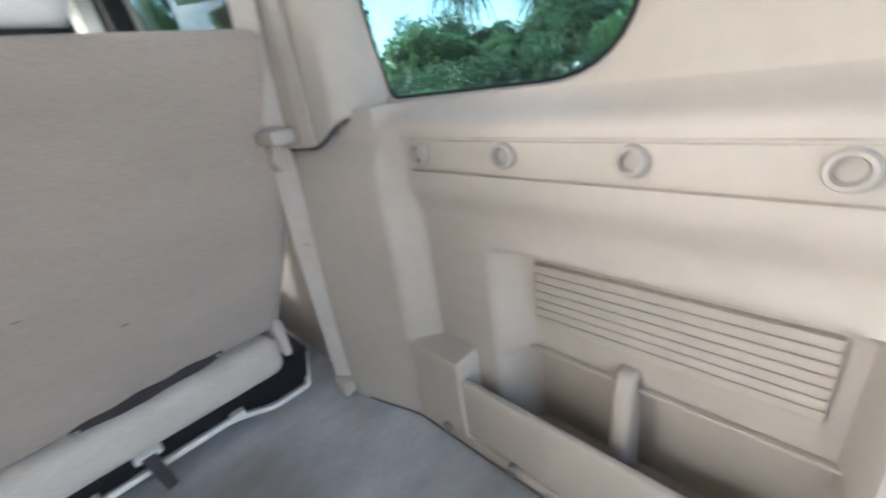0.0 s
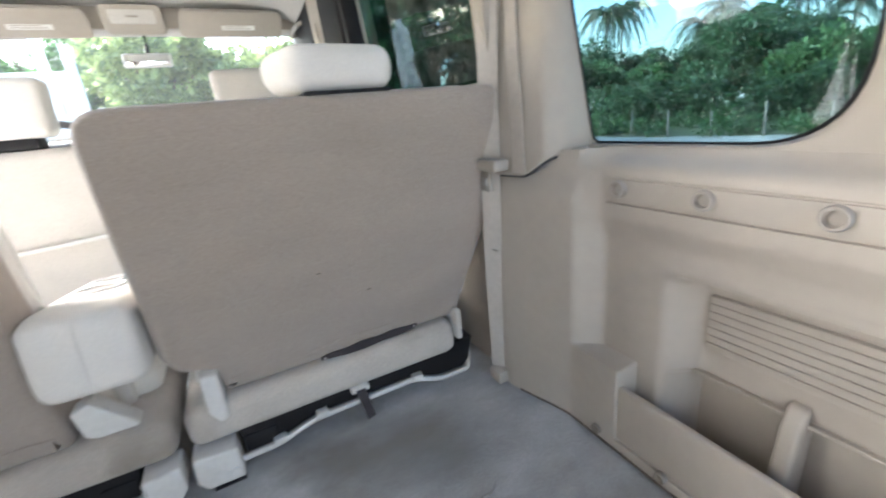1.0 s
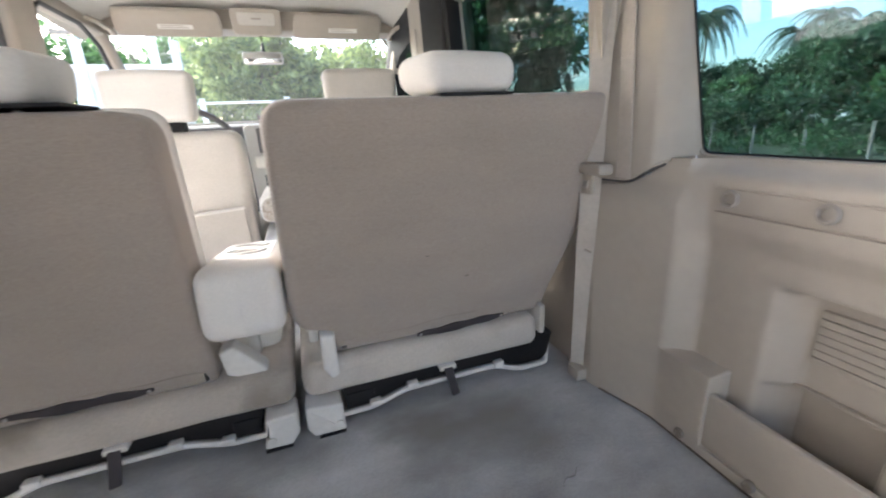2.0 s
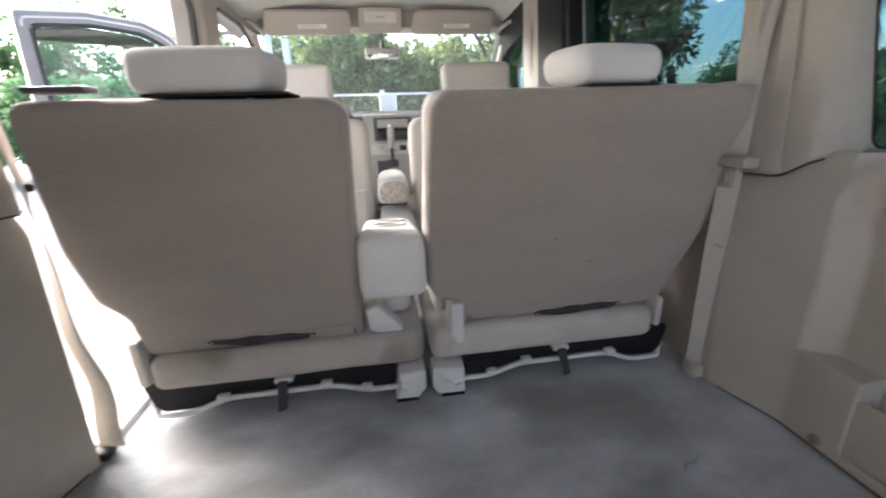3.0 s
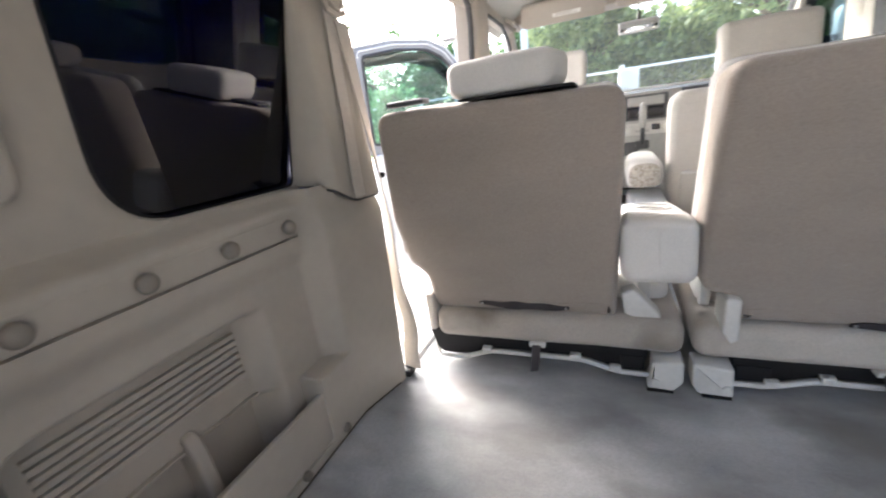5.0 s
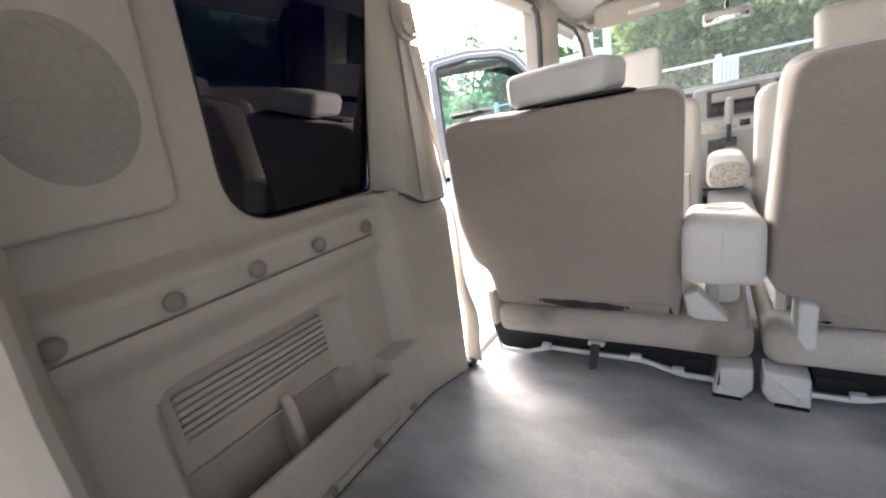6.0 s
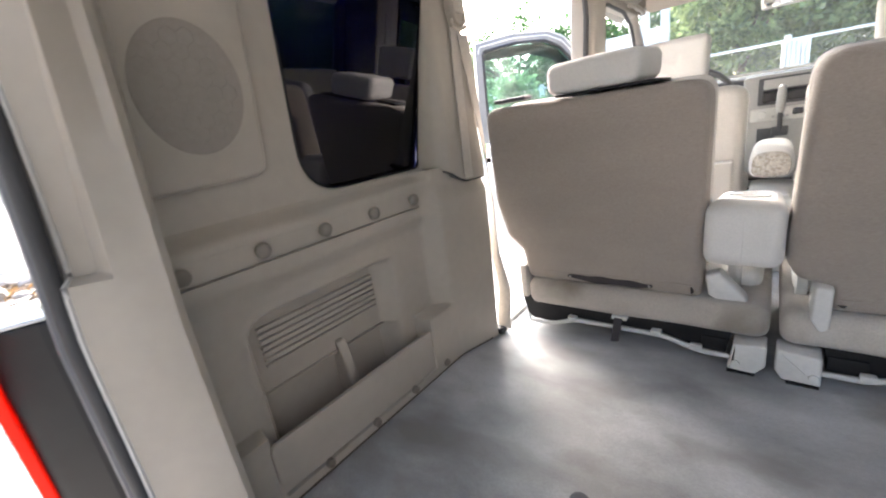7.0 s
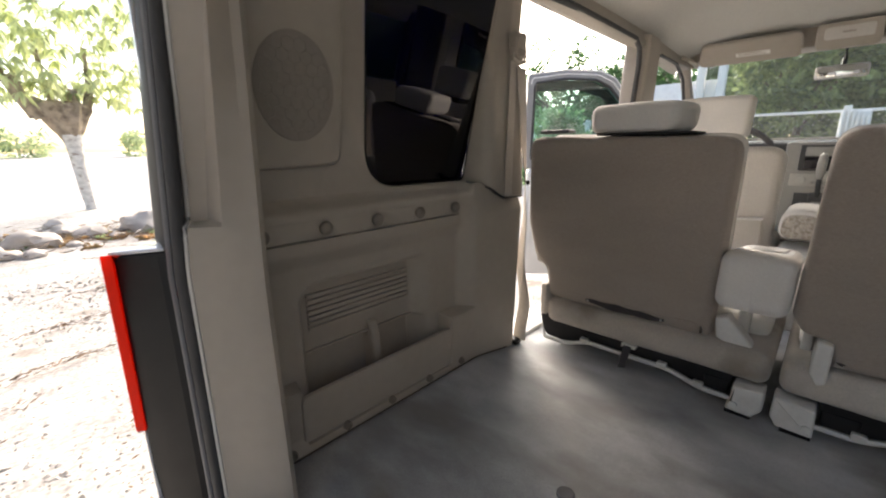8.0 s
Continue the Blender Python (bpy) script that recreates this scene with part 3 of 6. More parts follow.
def speaker_panel():
    w = thing("speaker_panel", (-0.83, 0.68, 0.67), "cream speaker cover with a round fabric-textured grille", "speaker", kind="")
    o = rounded([(0.545, 0.664), (0.774, 0.672), (0.788, 0.985), (0.782, 1.20), (0.545, 1.20)], [0.0, 0.03, 0.02, 0.03, 0.0], 6)
    at = lambda u, v, d: (-(0.842 - d - tumble(v)) , u, v)
    part("cover", prism(o, at, 0.0, 0.022, 0.010, 3), M_TRIM, w)
    g = [(0.668 + 0.087 * math.cos(2 * math.pi * i / 40), 0.830 + 0.106 * math.sin(2 * math.pi * i / 40)) for i in range(40)]
    grille = part("grille", prism(g, at, 0.0215, 0.0245, 0.001, 2), M_GRILLE, w, "grey grille with a raised honeycomb")
    ribs = bmesh.new()
    pitch, tall = 0.0250, 0.0217
    inside = lambda y, z: ((y - 0.668) / 0.084) ** 2 + ((z - 0.830) / 0.102) ** 2 < 1
    for r in range(-5, 6):
        z = 0.830 + tall * r
        off = 0.5 * pitch * (r % 2)
        for k in range(-4, 5):
            y = 0.668 + pitch * k + off
            a, b, c, d = (y, z), (y + pitch / 2, z + tall / 3), (y - pitch / 2, z + tall / 3), (y, z - tall * 2 / 3)
            for e in (b, c, d):
                if inside(*a) and inside(*e):
                    tube([at(*a, 0.0246), at(*e, 0.0246)], 0.0009, 4, ribs)
    part("grille_ribs", ribs, M_GRILLE, grille)
    return w


def tail_lamp():
    w = thing("tail_lamp", (-0.85, 0.34, 0.24), "tall tail lamp with a smoked side and a red outer lens", "tail lamp")
    o = rounded([(-0.775, 0.392), (-0.780, 0.380), (-0.8330, 0.322), (-0.8550, 0.330), (-0.8880, 0.40)], [0, 0.003, 0.004, 0.006, 0], 4)
    bm = prism(o, XY, -0.30, 0.540, 0.004)
    for v in bm.verts:
        if v.co.x < -0.80:
            v.co.x += 0.070 * (v.co.z - 0.198)
    part("housing", bm, M_SMOKE, w)
    part("panel_gap", tube([(-0.797, 0.3635, -0.28), (-0.797, 0.3635, 0.2), (-0.795, 0.3640, 0.538)], 0.0013, 5), M_SILVER, w, "thin gap line beside the lamp")
    lens = rounded([(-0.8275, 0.3225), (-0.838, 0.307), (-0.857, 0.320), (-0.895, 0.42), (-0.885, 0.40), (-0.852, 0.329)], [0.002, 0.004, 0.006, 0.002, 0.002, 0.004], 4)
    bm = prism(lens, XY, 0.198, 0.545, 0.003)
    for v in bm.verts:
        v.co.x += 0.012 * step(0.49, 0.545, v.co.z) + 0.070 * (v.co.z - 0.198)
        if v.co.z > 0.5:
            v.co.z -= 0.034 * step(-0.836, -0.856, v.co.x - 0.036)
    part("red_lens", bm, M_RED, w, "glossy red lens")
    part("lamp_cap", prism(rounded([(-0.775, 0.392), (-0.8330, 0.318), (-0.8980, 0.405)], 0.004, 3), lambda u, v, d: (u + (0.024 if u < -0.8 else 0.0), v, d), 0.541, 0.547, 0.002), M_PAINT, w, "white painted body above the lamp")
    part("lamp_foot", prism(rounded([(-0.8350, 0.318), (-0.8670, 0.322), (-0.9080, 0.42), (-0.8880, 0.40)], 0.004, 3), XY, -0.40, 0.197, 0.002), M_PAINT, w, "white painted body corner")
    return w


def ribbon(points, wide, half, t=0.0014, end=None):
    """Webbing along points, its width lying along the direction wide, twisting to the direction end."""
    bm = bmesh.new()
    rings = []
    for i, p in enumerate(points):
        p = Vector(p)
        f = i / (len(points) - 1)
        wv = (Vector(wide) * (1 - f) + Vector(end or wide) * f).normalized()
        d = (Vector(points[min(i + 1, len(points) - 1)]) - Vector(points[max(i - 1, 0)])).normalized()
        nv = d.cross(wv).normalized() * t
        rings.append([bm.verts.new(p + wv * half * a + nv * b) for a, b in ((-1, -1), (-0.4, -1.2), (0.4, -1.2), (1, -1), (1, 1), (-1, 1))])
    for a, b in zip(rings, rings[1:]):
        for k in range(6):
            bm.faces.new((a[k], a[(k + 1) % 6], b[(k + 1) % 6], b[k]))
    bm.faces.new(rings[0])
    bm.faces.new(list(reversed(rings[-1])))
    bmesh.ops.recalc_face_normals(bm, faces=bm.faces)
    return bm


def belt_set(side):
    s = side
    name = "seat_belt"
    w = thing(name, (s * 0.73, 1.42, 0.0), "beige seat belt on the pillar, %s" % ("slack and crumpled" if s < 0 else "hanging with its tongue"), "seat belt", "rear seat belts")
    gx, gy, gz = s * 0.768, 1.434, 0.998
    part("guide_ring", disc_bump((s * 0.785, gy, gz + 0.012), (-s, 0, 0), 0.033, 0.026, dish=0.004), M_TRIM, w)
    part("guide_cover", box(*sorted((s * 0.754, s * 0.792)), gy - 0.034, gy + 0.024, gz + 0.012, gz + 0.064, 0.010), M_TRIM, w)
    part("guide_loop", tube([(gx, gy - 0.040, gz - 0.002), (gx, gy - 0.036, gz - 0.018), (gx, gy, gz - 0.026), (gx, gy + 0.034, gz - 0.016), (gx, gy + 0.036, gz)], 0.007, 8), M_TRIM, w)
    # run back into the pillar
    run = [(s * (0.780 - 0.044 * k / 12), 1.424 - 0.078 * k / 12, gz - 0.015 - (gz - 0.570) * k / 12) for k in range(13)]
    part("webbing_upper", ribbon(run, (0.0, -1.0, 0), 0.023), M_BELT, w)
    if s > 0:
        low = [(0.748, 1.446, 0.985), (0.736, 1.436, 0.84), (0.722, 1.424, 0.70), (0.714, 1.416, 0.60), (0.716, 1.422, 0.50), (0.716, 1.426, 0.40), (0.720, 1.430, 0.22), (0.724, 1.434, 0.03)]
        part("webbing_lower", ribbon(low, (0.60, -0.80, 0), 0.022), M_BELT, w)
        tongue = part("tongue", box(0.686, 0.728, 1.362, 1.462, 0.560, 0.586, 0.008), M_TRIM_D, w, "tan plastic belt tongue")
        part("tongue_plate", box(0.702, 0.712, 1.404, 1.452, 0.512, 0.560, 0.003), M_TRIM, tongue)
        part("tongue_slot", box(0.6995, 0.7035, 1.414, 1.432, 0.526, 0.544, 0.002), M_METAL, tongue)
        part("floor_anchor", box(0.700, 0.732, 1.405, 1.452, 0.0, 0.035, 0.006), M_TRIM, w)
        part("seam", box(0.7135, 0.7165, 1.405, 1.455, 0.368, 0.371, 0), M_TRIM_D, w)
    else:
        low = []
        for k in range(31):
            f = k / 30
            z = 0.96 - 0.94 * f
            wob = 0.010 * math.sin(f * 17) * step(0.40, 0.55, f) * step(1.0, 0.9, f)
            if z > 0.59:
                g = (0.96 - z) / 0.37
                low.append((-0.772 + 0.044 * g, 1.452 - 0.016 * g, z))
            else:
                g = (0.59 - z) / 0.57
                low.append((-0.728 + 0.012 * g + wob, 1.436 - 0.014 * g + 0.006 * math.sin(f * 23), z))
        part("webbing_lower", ribbon(low, (0.0, -1.0, 0), 0.027, end=(0.98, -0.10, 0)), M_BELT, w)
        part("stop_button", disc_bump((-0.726, 1.444, 0.590), (0.8, -0.6, 0), 0.008, 0.006), M_BLACK, w, "black stop button")
        part("floor_anchor", box(-0.748, -0.716, 1.392, 1.430, 0.0, 0.022, 0.005), M_BLACK, w, "black floor anchor")
    return w


side_trim(-1, "wall_left", "cream moulded side trim with hook rail, louvres and an open bin")
side_trim(1, "wall_right", "cream moulded side trim with hook rail, louvres and an open bin")
quarter_window(-1, P_DARK, "dark tinted quarter window that mirrors the seats")
quarter_window(1, P_TINT, "green tinted quarter window with a black seal")
shell_side(-1, "body_left", "white painted outer skin of the rear quarter", M_PAINT)
shell_side(1, "body_right", "white painted outer skin of the rear quarter", M_PAINT)
floor_pan()
roof()
d_pillar()
speaker_panel()
tail_lamp()
belt_set(-1)
belt_set(1)


def sliding_door_open():
    """The left sliding door, pushed back along the outside of the quarter."""
    w = thing("sliding_door", (-0.97, 0.95, -0.25), "white sliding door pushed back beside the rear quarter, with dark glass", "sliding door")
    hole = rounded([(0.58, 0.58), (1.38, 0.58), (1.40, 1.12), (0.60, 1.12)], 0.06, 10)
    bm = ring_sheet(-1, lambda y, z: 0.955 - tumble(z), hole, [(0.47, -0.25), (1.44, -0.25), (1.47, 1.20), (0.50, 1.20)], 3, 0.0)
    part("door_skin", thick(bm, 0.02), M_PAINT, w)
    part("door_glass", prism(hole, lambda u, v, d: (-(0.955 + d - tumble(v)), u, v), 0.0, 0.005), P_DARK, w, "nearly black glass")
    return w


def right_flank():
    """The closed right sliding door, the pillars and the front door of the right side."""
    w = thing("door_right", (0.80, 1.95, 0.0), "closed right sliding door with cream trim and tinted glass", "door", kind="structure")
    hole = rounded([(1.462, 0.700), (2.35, 0.700), (2.365, 1.185), (1.462, 1.185)], [0.02, 0.03, 0.05, 0.02], 8)
    face = lambda y, z: 0.800 - tumble(z)
    part("door_panel", thick(ring_sheet(1, face, hole, [(1.43, 0.0), (2.376, 0.0), (2.376, 1.25), (1.43, 1.25)], 4, 0.02), 0.05), M_TRIM, w)
    part("door_glass", prism(hole, lambda u, v, d: (0.83 + d - tumble(v), u, v), 0.0, 0.004), P_TINT2, w, "dark green tinted glass")
    part("glass_border", prism(rounded([(2.292, 0.69), (2.334, 0.69), (2.334, 1.20), (2.292, 1.20)], 0.006, 3), lambda u, v, d: (d - tumble(v), u, v), 0.742, 0.800, 0.004), M_BLACK, w, "black border of the glass")
    part("glass_frame", tube([(0.803 - tumble(z), y, z) for y, z in ((2.335, 0.735), (2.345, 0.9), (2.355, 1.05), (2.36, 1.17))], 0.016, 8), M_RUBBER, w, "black glass run")
    b = thing("front_pillars", (0.78, 2.55, 0.0), "cream door pillars of the right side", "pillar", kind="structure")
    part("b_pillar", prism(rounded([(2.615, -0.05), (2.84, -0.05), (2.83, 1.26), (2.615, 1.26)], 0.02, 3), lambda u, v, d: (d - tumble(v) * 1.1, u, v), 0.755, 0.85, 0.012), M_TRIM, b)
    part("door_seal", prism(rounded([(2.335, -0.05), (2.612, -0.05), (2.612, 1.255), (2.335, 1.255)], 0.02, 3), lambda u, v, d: (d - tumble(v) * 1.1, u, v), 0.748, 0.795, 0.010), M_BLACK, b, "black door seal and pillar face")
    part("belt_run", ribbon([(0.738 - tumble(z) * 1.1, 2.74 - 0.02 * z, z) for z in span(0.25, 1.12, 0.1)], (0, -1, 0), 0.023), M_BELT, b, "beige front seat belt")
    part("belt_guide", box(0.700, 0.735, 2.69, 2.75, 1.02, 1.09, 0.012), M_TRIM, b, "cream belt guide")
    f = thing("front_door_right", (0.80, 3.1, 0.0), "closed front passenger door with a black window frame", "door", kind="structure")
    hole2 = rounded([(2.86, 0.70), (3.42, 0.70), (3.42, 1.05), (3.20, 1.125), (2.86, 1.165)], [0.02, 0.03, 0.05, 0.05, 0.02], 6)
    part("door_panel", prism(rounded([(2.84, -0.05), (3.86, -0.05), (3.86, 0.655), (2.84, 0.655)], 0.02, 3), lambda u, v, d: (d, u, v), 0.75, 0.80, 0.008), M_TRIM, f)
    part("frame_panel", thick(ring_sheet(1, lambda y, z: 0.800 - tumble(z), hole2, [(2.84, 0.66), (3.84, 0.66), (3.84, 0.74), (3.25, 1.26), (2.84, 1.26)], 3, 0.02), 0.05), M_BLACK, f, "black upper door frame")
    part("door_glass", prism(hole2, lambda u, v, d: (0.83 + d - tumble(v), u, v), 0.0, 0.004), P_TINT, f, "tinted glass")
    rim = [(0.797 - tumble(z), y, z) for y, z in hole2]
    part("window_frame", tube(rim + rim[:1], 0.032, 8), M_BLACK, f, "black window frame")
    m = thing("wing_mirror", (0.98, 3.52, 0.84), "white wing mirror outside the front passenger door", "mirror")
    case = part("mirror_case", box(0.93, 1.10, 3.46, 3.56, 0.84, 1.02, 0.035, 4), M_PAINT, m)
    part("mirror_face", box(0.945, 1.085, 3.452, 3.459, 0.86, 1.00, 0.002), M_MIRROR, case)
    part("mirror_foot", box(0.80, 0.95, 3.47, 3.55, 0.80, 0.88, 0.01), M_BLACK, m)


def left_flank():
    b = thing("left_pillars", (-0.75, 2.5, 0.0), "cream pillar between the two left doorways", "pillar", kind="structure")
    part("b_pillar", prism(rounded([(2.395, -0.05), (2.60, -0.05), (2.56, 1.22), (2.395, 1.22)], 0.02, 3), lambda u, v, d: (-(d - tumble(v) * 0.9), u, v), 0.735, 0.85, 0.014), M_TRIM, b)
    part("door_seal", tube([(-(0.760 - tumble(z) * 0.9), y, z) for y, z in [(2.385, -0.02), (2.385, 0.5), (2.382, 0.9), (2.372, 1.08), (2.345, 1.150), (2.28, 1.178), (2.0, 1.180), (1.70, 1.180), (1.44, 1.172)]], 0.012, 8), M_RUBBER, b, "black door seal")
    part("seal_front", tube([(-(0.760 - tumble(z) * 0.9), y, z) for y, z in [(2.61, 0.1), (2.60, 0.9), (2.60, 1.10), (2.64, 1.165), (2.95, 1.16), (3.12, 1.10), (3.30, 0.93), (3.55, 0.75)]], 0.010, 8), M_RUBBER, b, "black door seal")
    part("sill", box(-0.86, -0.735, 1.44, 3.8, -0.10, 0.012, 0.01), M_PALE, b, "pale sill plate")
    a = thing("windscreen_pillars", (0, 3.5, 0.7), "cream windscreen pillars", "pillar", kind="structure")
    for s in (-1, 1):
        part("a_pillar", tube([(s * 0.735, 3.18, 1.20), (s * 0.745, 3.38, 1.03), (s * 0.76, 3.62, 0.83), (s * 0.775, 3.80, 0.70), (s * 0.78, 3.86, 0.0)], [0.030, 0.034, 0.036, 0.04, 0.05], 10), M_TRIM, a)


def driver_door():
    """The open front left door, swung out on its front hinge."""
    w = thing("driver_door", (-0.80, 3.50, -0.25), "white front door standing open, grey window frame and dark visor strip", "car door")
    hinge = Vector((-0.80, 3.50, 0.0))
    turn = Matrix.Rotation(radians(-46), 3, "Z")
    place = lambda u, v, d: tuple(hinge + turn @ Vector((-d, -u, v)))
    hole = rounded([(0.30, 0.62), (1.030, 0.62), (1.018, 1.132), (0.80, 1.158), (0.60, 1.148), (0.505, 1.10), (0.40, 0.98), (0.33, 0.80)], [0.02, 0.03, 0.03, 0.2, 0.1, 0.08, 0.1, 0.1], 8)
    outer = rounded([(0.22, 0.50), (1.095, 0.50), (1.066, 1.192), (0.80, 1.214), (0.58, 1.203), (0.475, 1.155), (0.355, 1.01), (0.27, 0.80)], [0.01, 0.01, 0.035, 0.2, 0.1, 0.08, 0.1, 0.1], 8)
    bm = bmesh.new()
    c = (0.62, 0.86)
    lay = []
    for d, shape in ((0.0, "h"), (0.0, "o"), (0.05, "o"), (0.05, "h")):
        lay.append([bm.verts.new(place(*(p if shape == "h" else ray_to(outer, c, p)), d)) for p in hole])
    n = len(hole)
    for a, b in zip(lay, lay[1:] + lay[:1]):
        for i in range(n):
            bm.faces.new((a[i], a[(i + 1) % n], b[(i + 1) % n], b[i]))
    bmesh.ops.recalc_face_normals(bm, faces=bm.faces)
    rim = part("window_frame", bm, M_FRAME, w, "silver-grey window frame")
    part("glass_gasket", tube([place(u, v, 0.004) for u, v in hole + hole[:1]], 0.010, 6), M_RUBBER, rim, "black glass gasket")
    part("door_glass", prism(hole, lambda u, v, d: place(u, v, d), 0.024, 0.028), P_DOOR, w, "green glass that mirrors trees")
    part("door_body", prism(rounded([(0.0, -0.25), (1.055, -0.22), (1.055, 0.56), (0.0, 0.56)], 0.04, 4), place, -0.03, 0.07, 0.02), M_PAINT, w)
    part("door_card", prism(rounded([(0.04, -0.15), (0.96, -0.12), (0.96, 0.585), (0.04, 0.585)], 0.04, 4), place, -0.055, -0.031, 0.01), M_TRIM, w, "cream inner door trim")
    vis = rounded([(0.345, 0.86), (0.43, 0.935), (0.55, 1.045), (0.70, 1.088), (1.012, 1.085), (1.016, 1.130), (0.80, 1.156), (0.60, 1.146), (0.505, 1.098), (0.40, 0.978)], 0.01, 4)
    part("rain_visor", prism(vis, place, 0.056, 0.060), M_SMOKE, w, "dark rain visor strip")
    mid = [((p[0] * 0.45 + q[0] * 0.55), (p[1] * 0.45 + q[1] * 0.55)) for p, q in [(p, ray_to(outer, c, p)) for p in hole]]
    edge = [ray_to(outer, c, p) for p in hole]
    for ring, name in ((mid, "frame_bead"), (edge, "frame_edge")):
        run = [place(u, v, -0.002) for u, v in ring if v > 0.72]
        cut = max(range(len(run)), key=lambda k: (Vector(run[k]) - Vector(run[k - 1])).length)
        part(name, tube(run[cut:] + run[:cut], 0.005, 6), M_PAINT, rim, "pale bead along the frame")


def windscreen():
    w = thing("windscreen", (0, 3.6, 0.75), "clear raked windscreen", "window", kind="structure")
    corners = [(-0.70, 3.33, 1.195), (0.70, 3.33, 1.195), (0.78, 3.92, 0.74), (-0.78, 3.92, 0.74)]
    bm = bmesh.new()
    bm.faces.new([bm.verts.new(c) for c in corners])
    part("pane", thick(bm, 0.005), P_CLEAR, w)


sliding_door_open()
right_flank()
left_flank()
driver_door()
windscreen()


def tailgate():
    """The raised tailgate over the load opening."""
    w = thing("tailgate", (0, 0.35, 1.30), "white tailgate raised over the rear opening", "tailgate")
    at = lambda x, y: (x, y, 1.36 + (0.42 - y) * 0.42 - 0.05 * (x / 0.72) ** 4)
    frame_bm = bmesh.new()
    for x0, x1, y0, y1 in ((-0.72, 0.72, 0.12, 0.42), (-0.72, 0.72, -0.75, -0.62), (-0.72, -0.58, -0.62, 0.12), (0.58, 0.72, -0.62, 0.12)):
        sheet(span(x0, x1, 0.07), span(y0, y1, 0.07), at, frame_bm)
    bmesh.ops.remove_doubles(frame_bm, verts=frame_bm.verts, dist=0.001)
    part("panel", thick(frame_bm, 0.05), M_TRIM, w)
    part("tailgate_glass", thick(sheet(span(-0.58, 0.58, 0.1), span(-0.62, 0.12, 0.1), at), 0.005), P_DARK, w, "dark tinted rear window glass")


tailgate()


def body_front():
    """The plain nose that closes the body ahead of the dashboard."""
    w = thing("body_front", (0, 4.1, GROUND), "short white nose of the vehicle", "body front", kind="structure")
    o = rounded([(3.905, -0.30), (4.30, -0.30), (4.34, 0.20), (4.22, 0.60), (3.955, 0.715), (3.905, 0.715)], [0.02, 0.08, 0.10, 0.12, 0.03, 0.01], 6)
    part("nose", prism(o, lambda u, v, d: (d, u, v), -0.80, 0.80, 0.03, 3), M_PAINT, w)


def road_wheel(x, y):
    """A tyre on a steel rim, standing on the ground under the floor."""
    s = 1 if x > 0 else -1
    w = thing("road_wheel", (x, y, GROUND), "black tyre on a grey steel rim", "wheel", "road wheels")
    zc = GROUND + 0.262
    for name, run, mat, label in (("tyre", ((0.170, 0.045), (0.175, 0.080), (0.215, 0.092), (0.250, 0.080), (0.262, 0.050), (0.262, -0.050), (0.250, -0.080), (0.215, -0.092), (0.175, -0.080), (0.170, -0.045)), M_RUBBER, ""),
                                  ("rim", ((0.005, 0.040), (0.060, 0.042), (0.075, 0.025), (0.140, 0.030), (0.165, 0.060), (0.172, 0.060), (0.172, -0.060), (0.140, -0.060), (0.005, -0.060)), M_METAL, "grey steel rim")):
        bm = bmesh.new()
        rings = [[bm.verts.new((x + s * d, y + r * math.cos(2 * math.pi * k / 32), zc + r * math.sin(2 * math.pi * k / 32))) for k in range(32)] for r, d in run]
        for a, b in list(zip(rings, rings[1:])) + ([(rings[-1], rings[0])] if name == "tyre" else []):
            for k in range(32):
                bm.faces.new((a[k], a[(k + 1) % 32], b[(k + 1) % 32], b[k]))
        if name == "rim":
            bm.faces.new(rings[0])
            bm.faces.new(rings[-1])
        bmesh.ops.recalc_face_normals(bm, faces=bm.faces)
        part(name, bm, mat, w, label)


body_front()
for wheel_x in (-0.74, 0.74):
    for wheel_y in (0.86, 3.55):
        road_wheel(wheel_x, wheel_y)

# ---- rear seats ----


def lean(z):
    """The back face of the rear seat backs."""
    return 1.400 + 0.21 * (0.72 - z)


def puff(bm, amount, seed):
    """Slight unevenness of stuffed cloth."""
    for v in bm.verts:
        v.co.y += amount * (noise.noise((v.co.x * 5 + seed, v.co.z * 5, v.co.y * 3)) + 0.35 * noise.noise((v.co.x * 15, v.co.z * 13 + seed, v.co.y * 9)))
    return bm


def back_cushion(outline, depth, bevel):
    """A seat back: an outline in x and z, thick, with a finely divided cloth face that swells a little."""
    bm = prism(outline, lambda u, v, w: (u, lean(v) + w, v), 0.0, depth, bevel, 4)
    xs, zs = [u for u, v in outline], [v for u, v in outline]
    cuts = [((x, 0, 0), (1, 0, 0)) for x in span(min(xs), max(xs), 0.045)[1:-1]] + [((0, 0, z), (0, 0, 1)) for z in span(min(zs), max(zs), 0.045)[1:-1]]
    for at, normal in cuts:
        bmesh.ops.bisect_plane(bm, geom=bm.verts[:] + bm.edges[:] + bm.faces[:], plane_co=at, plane_no=normal)
    return bm


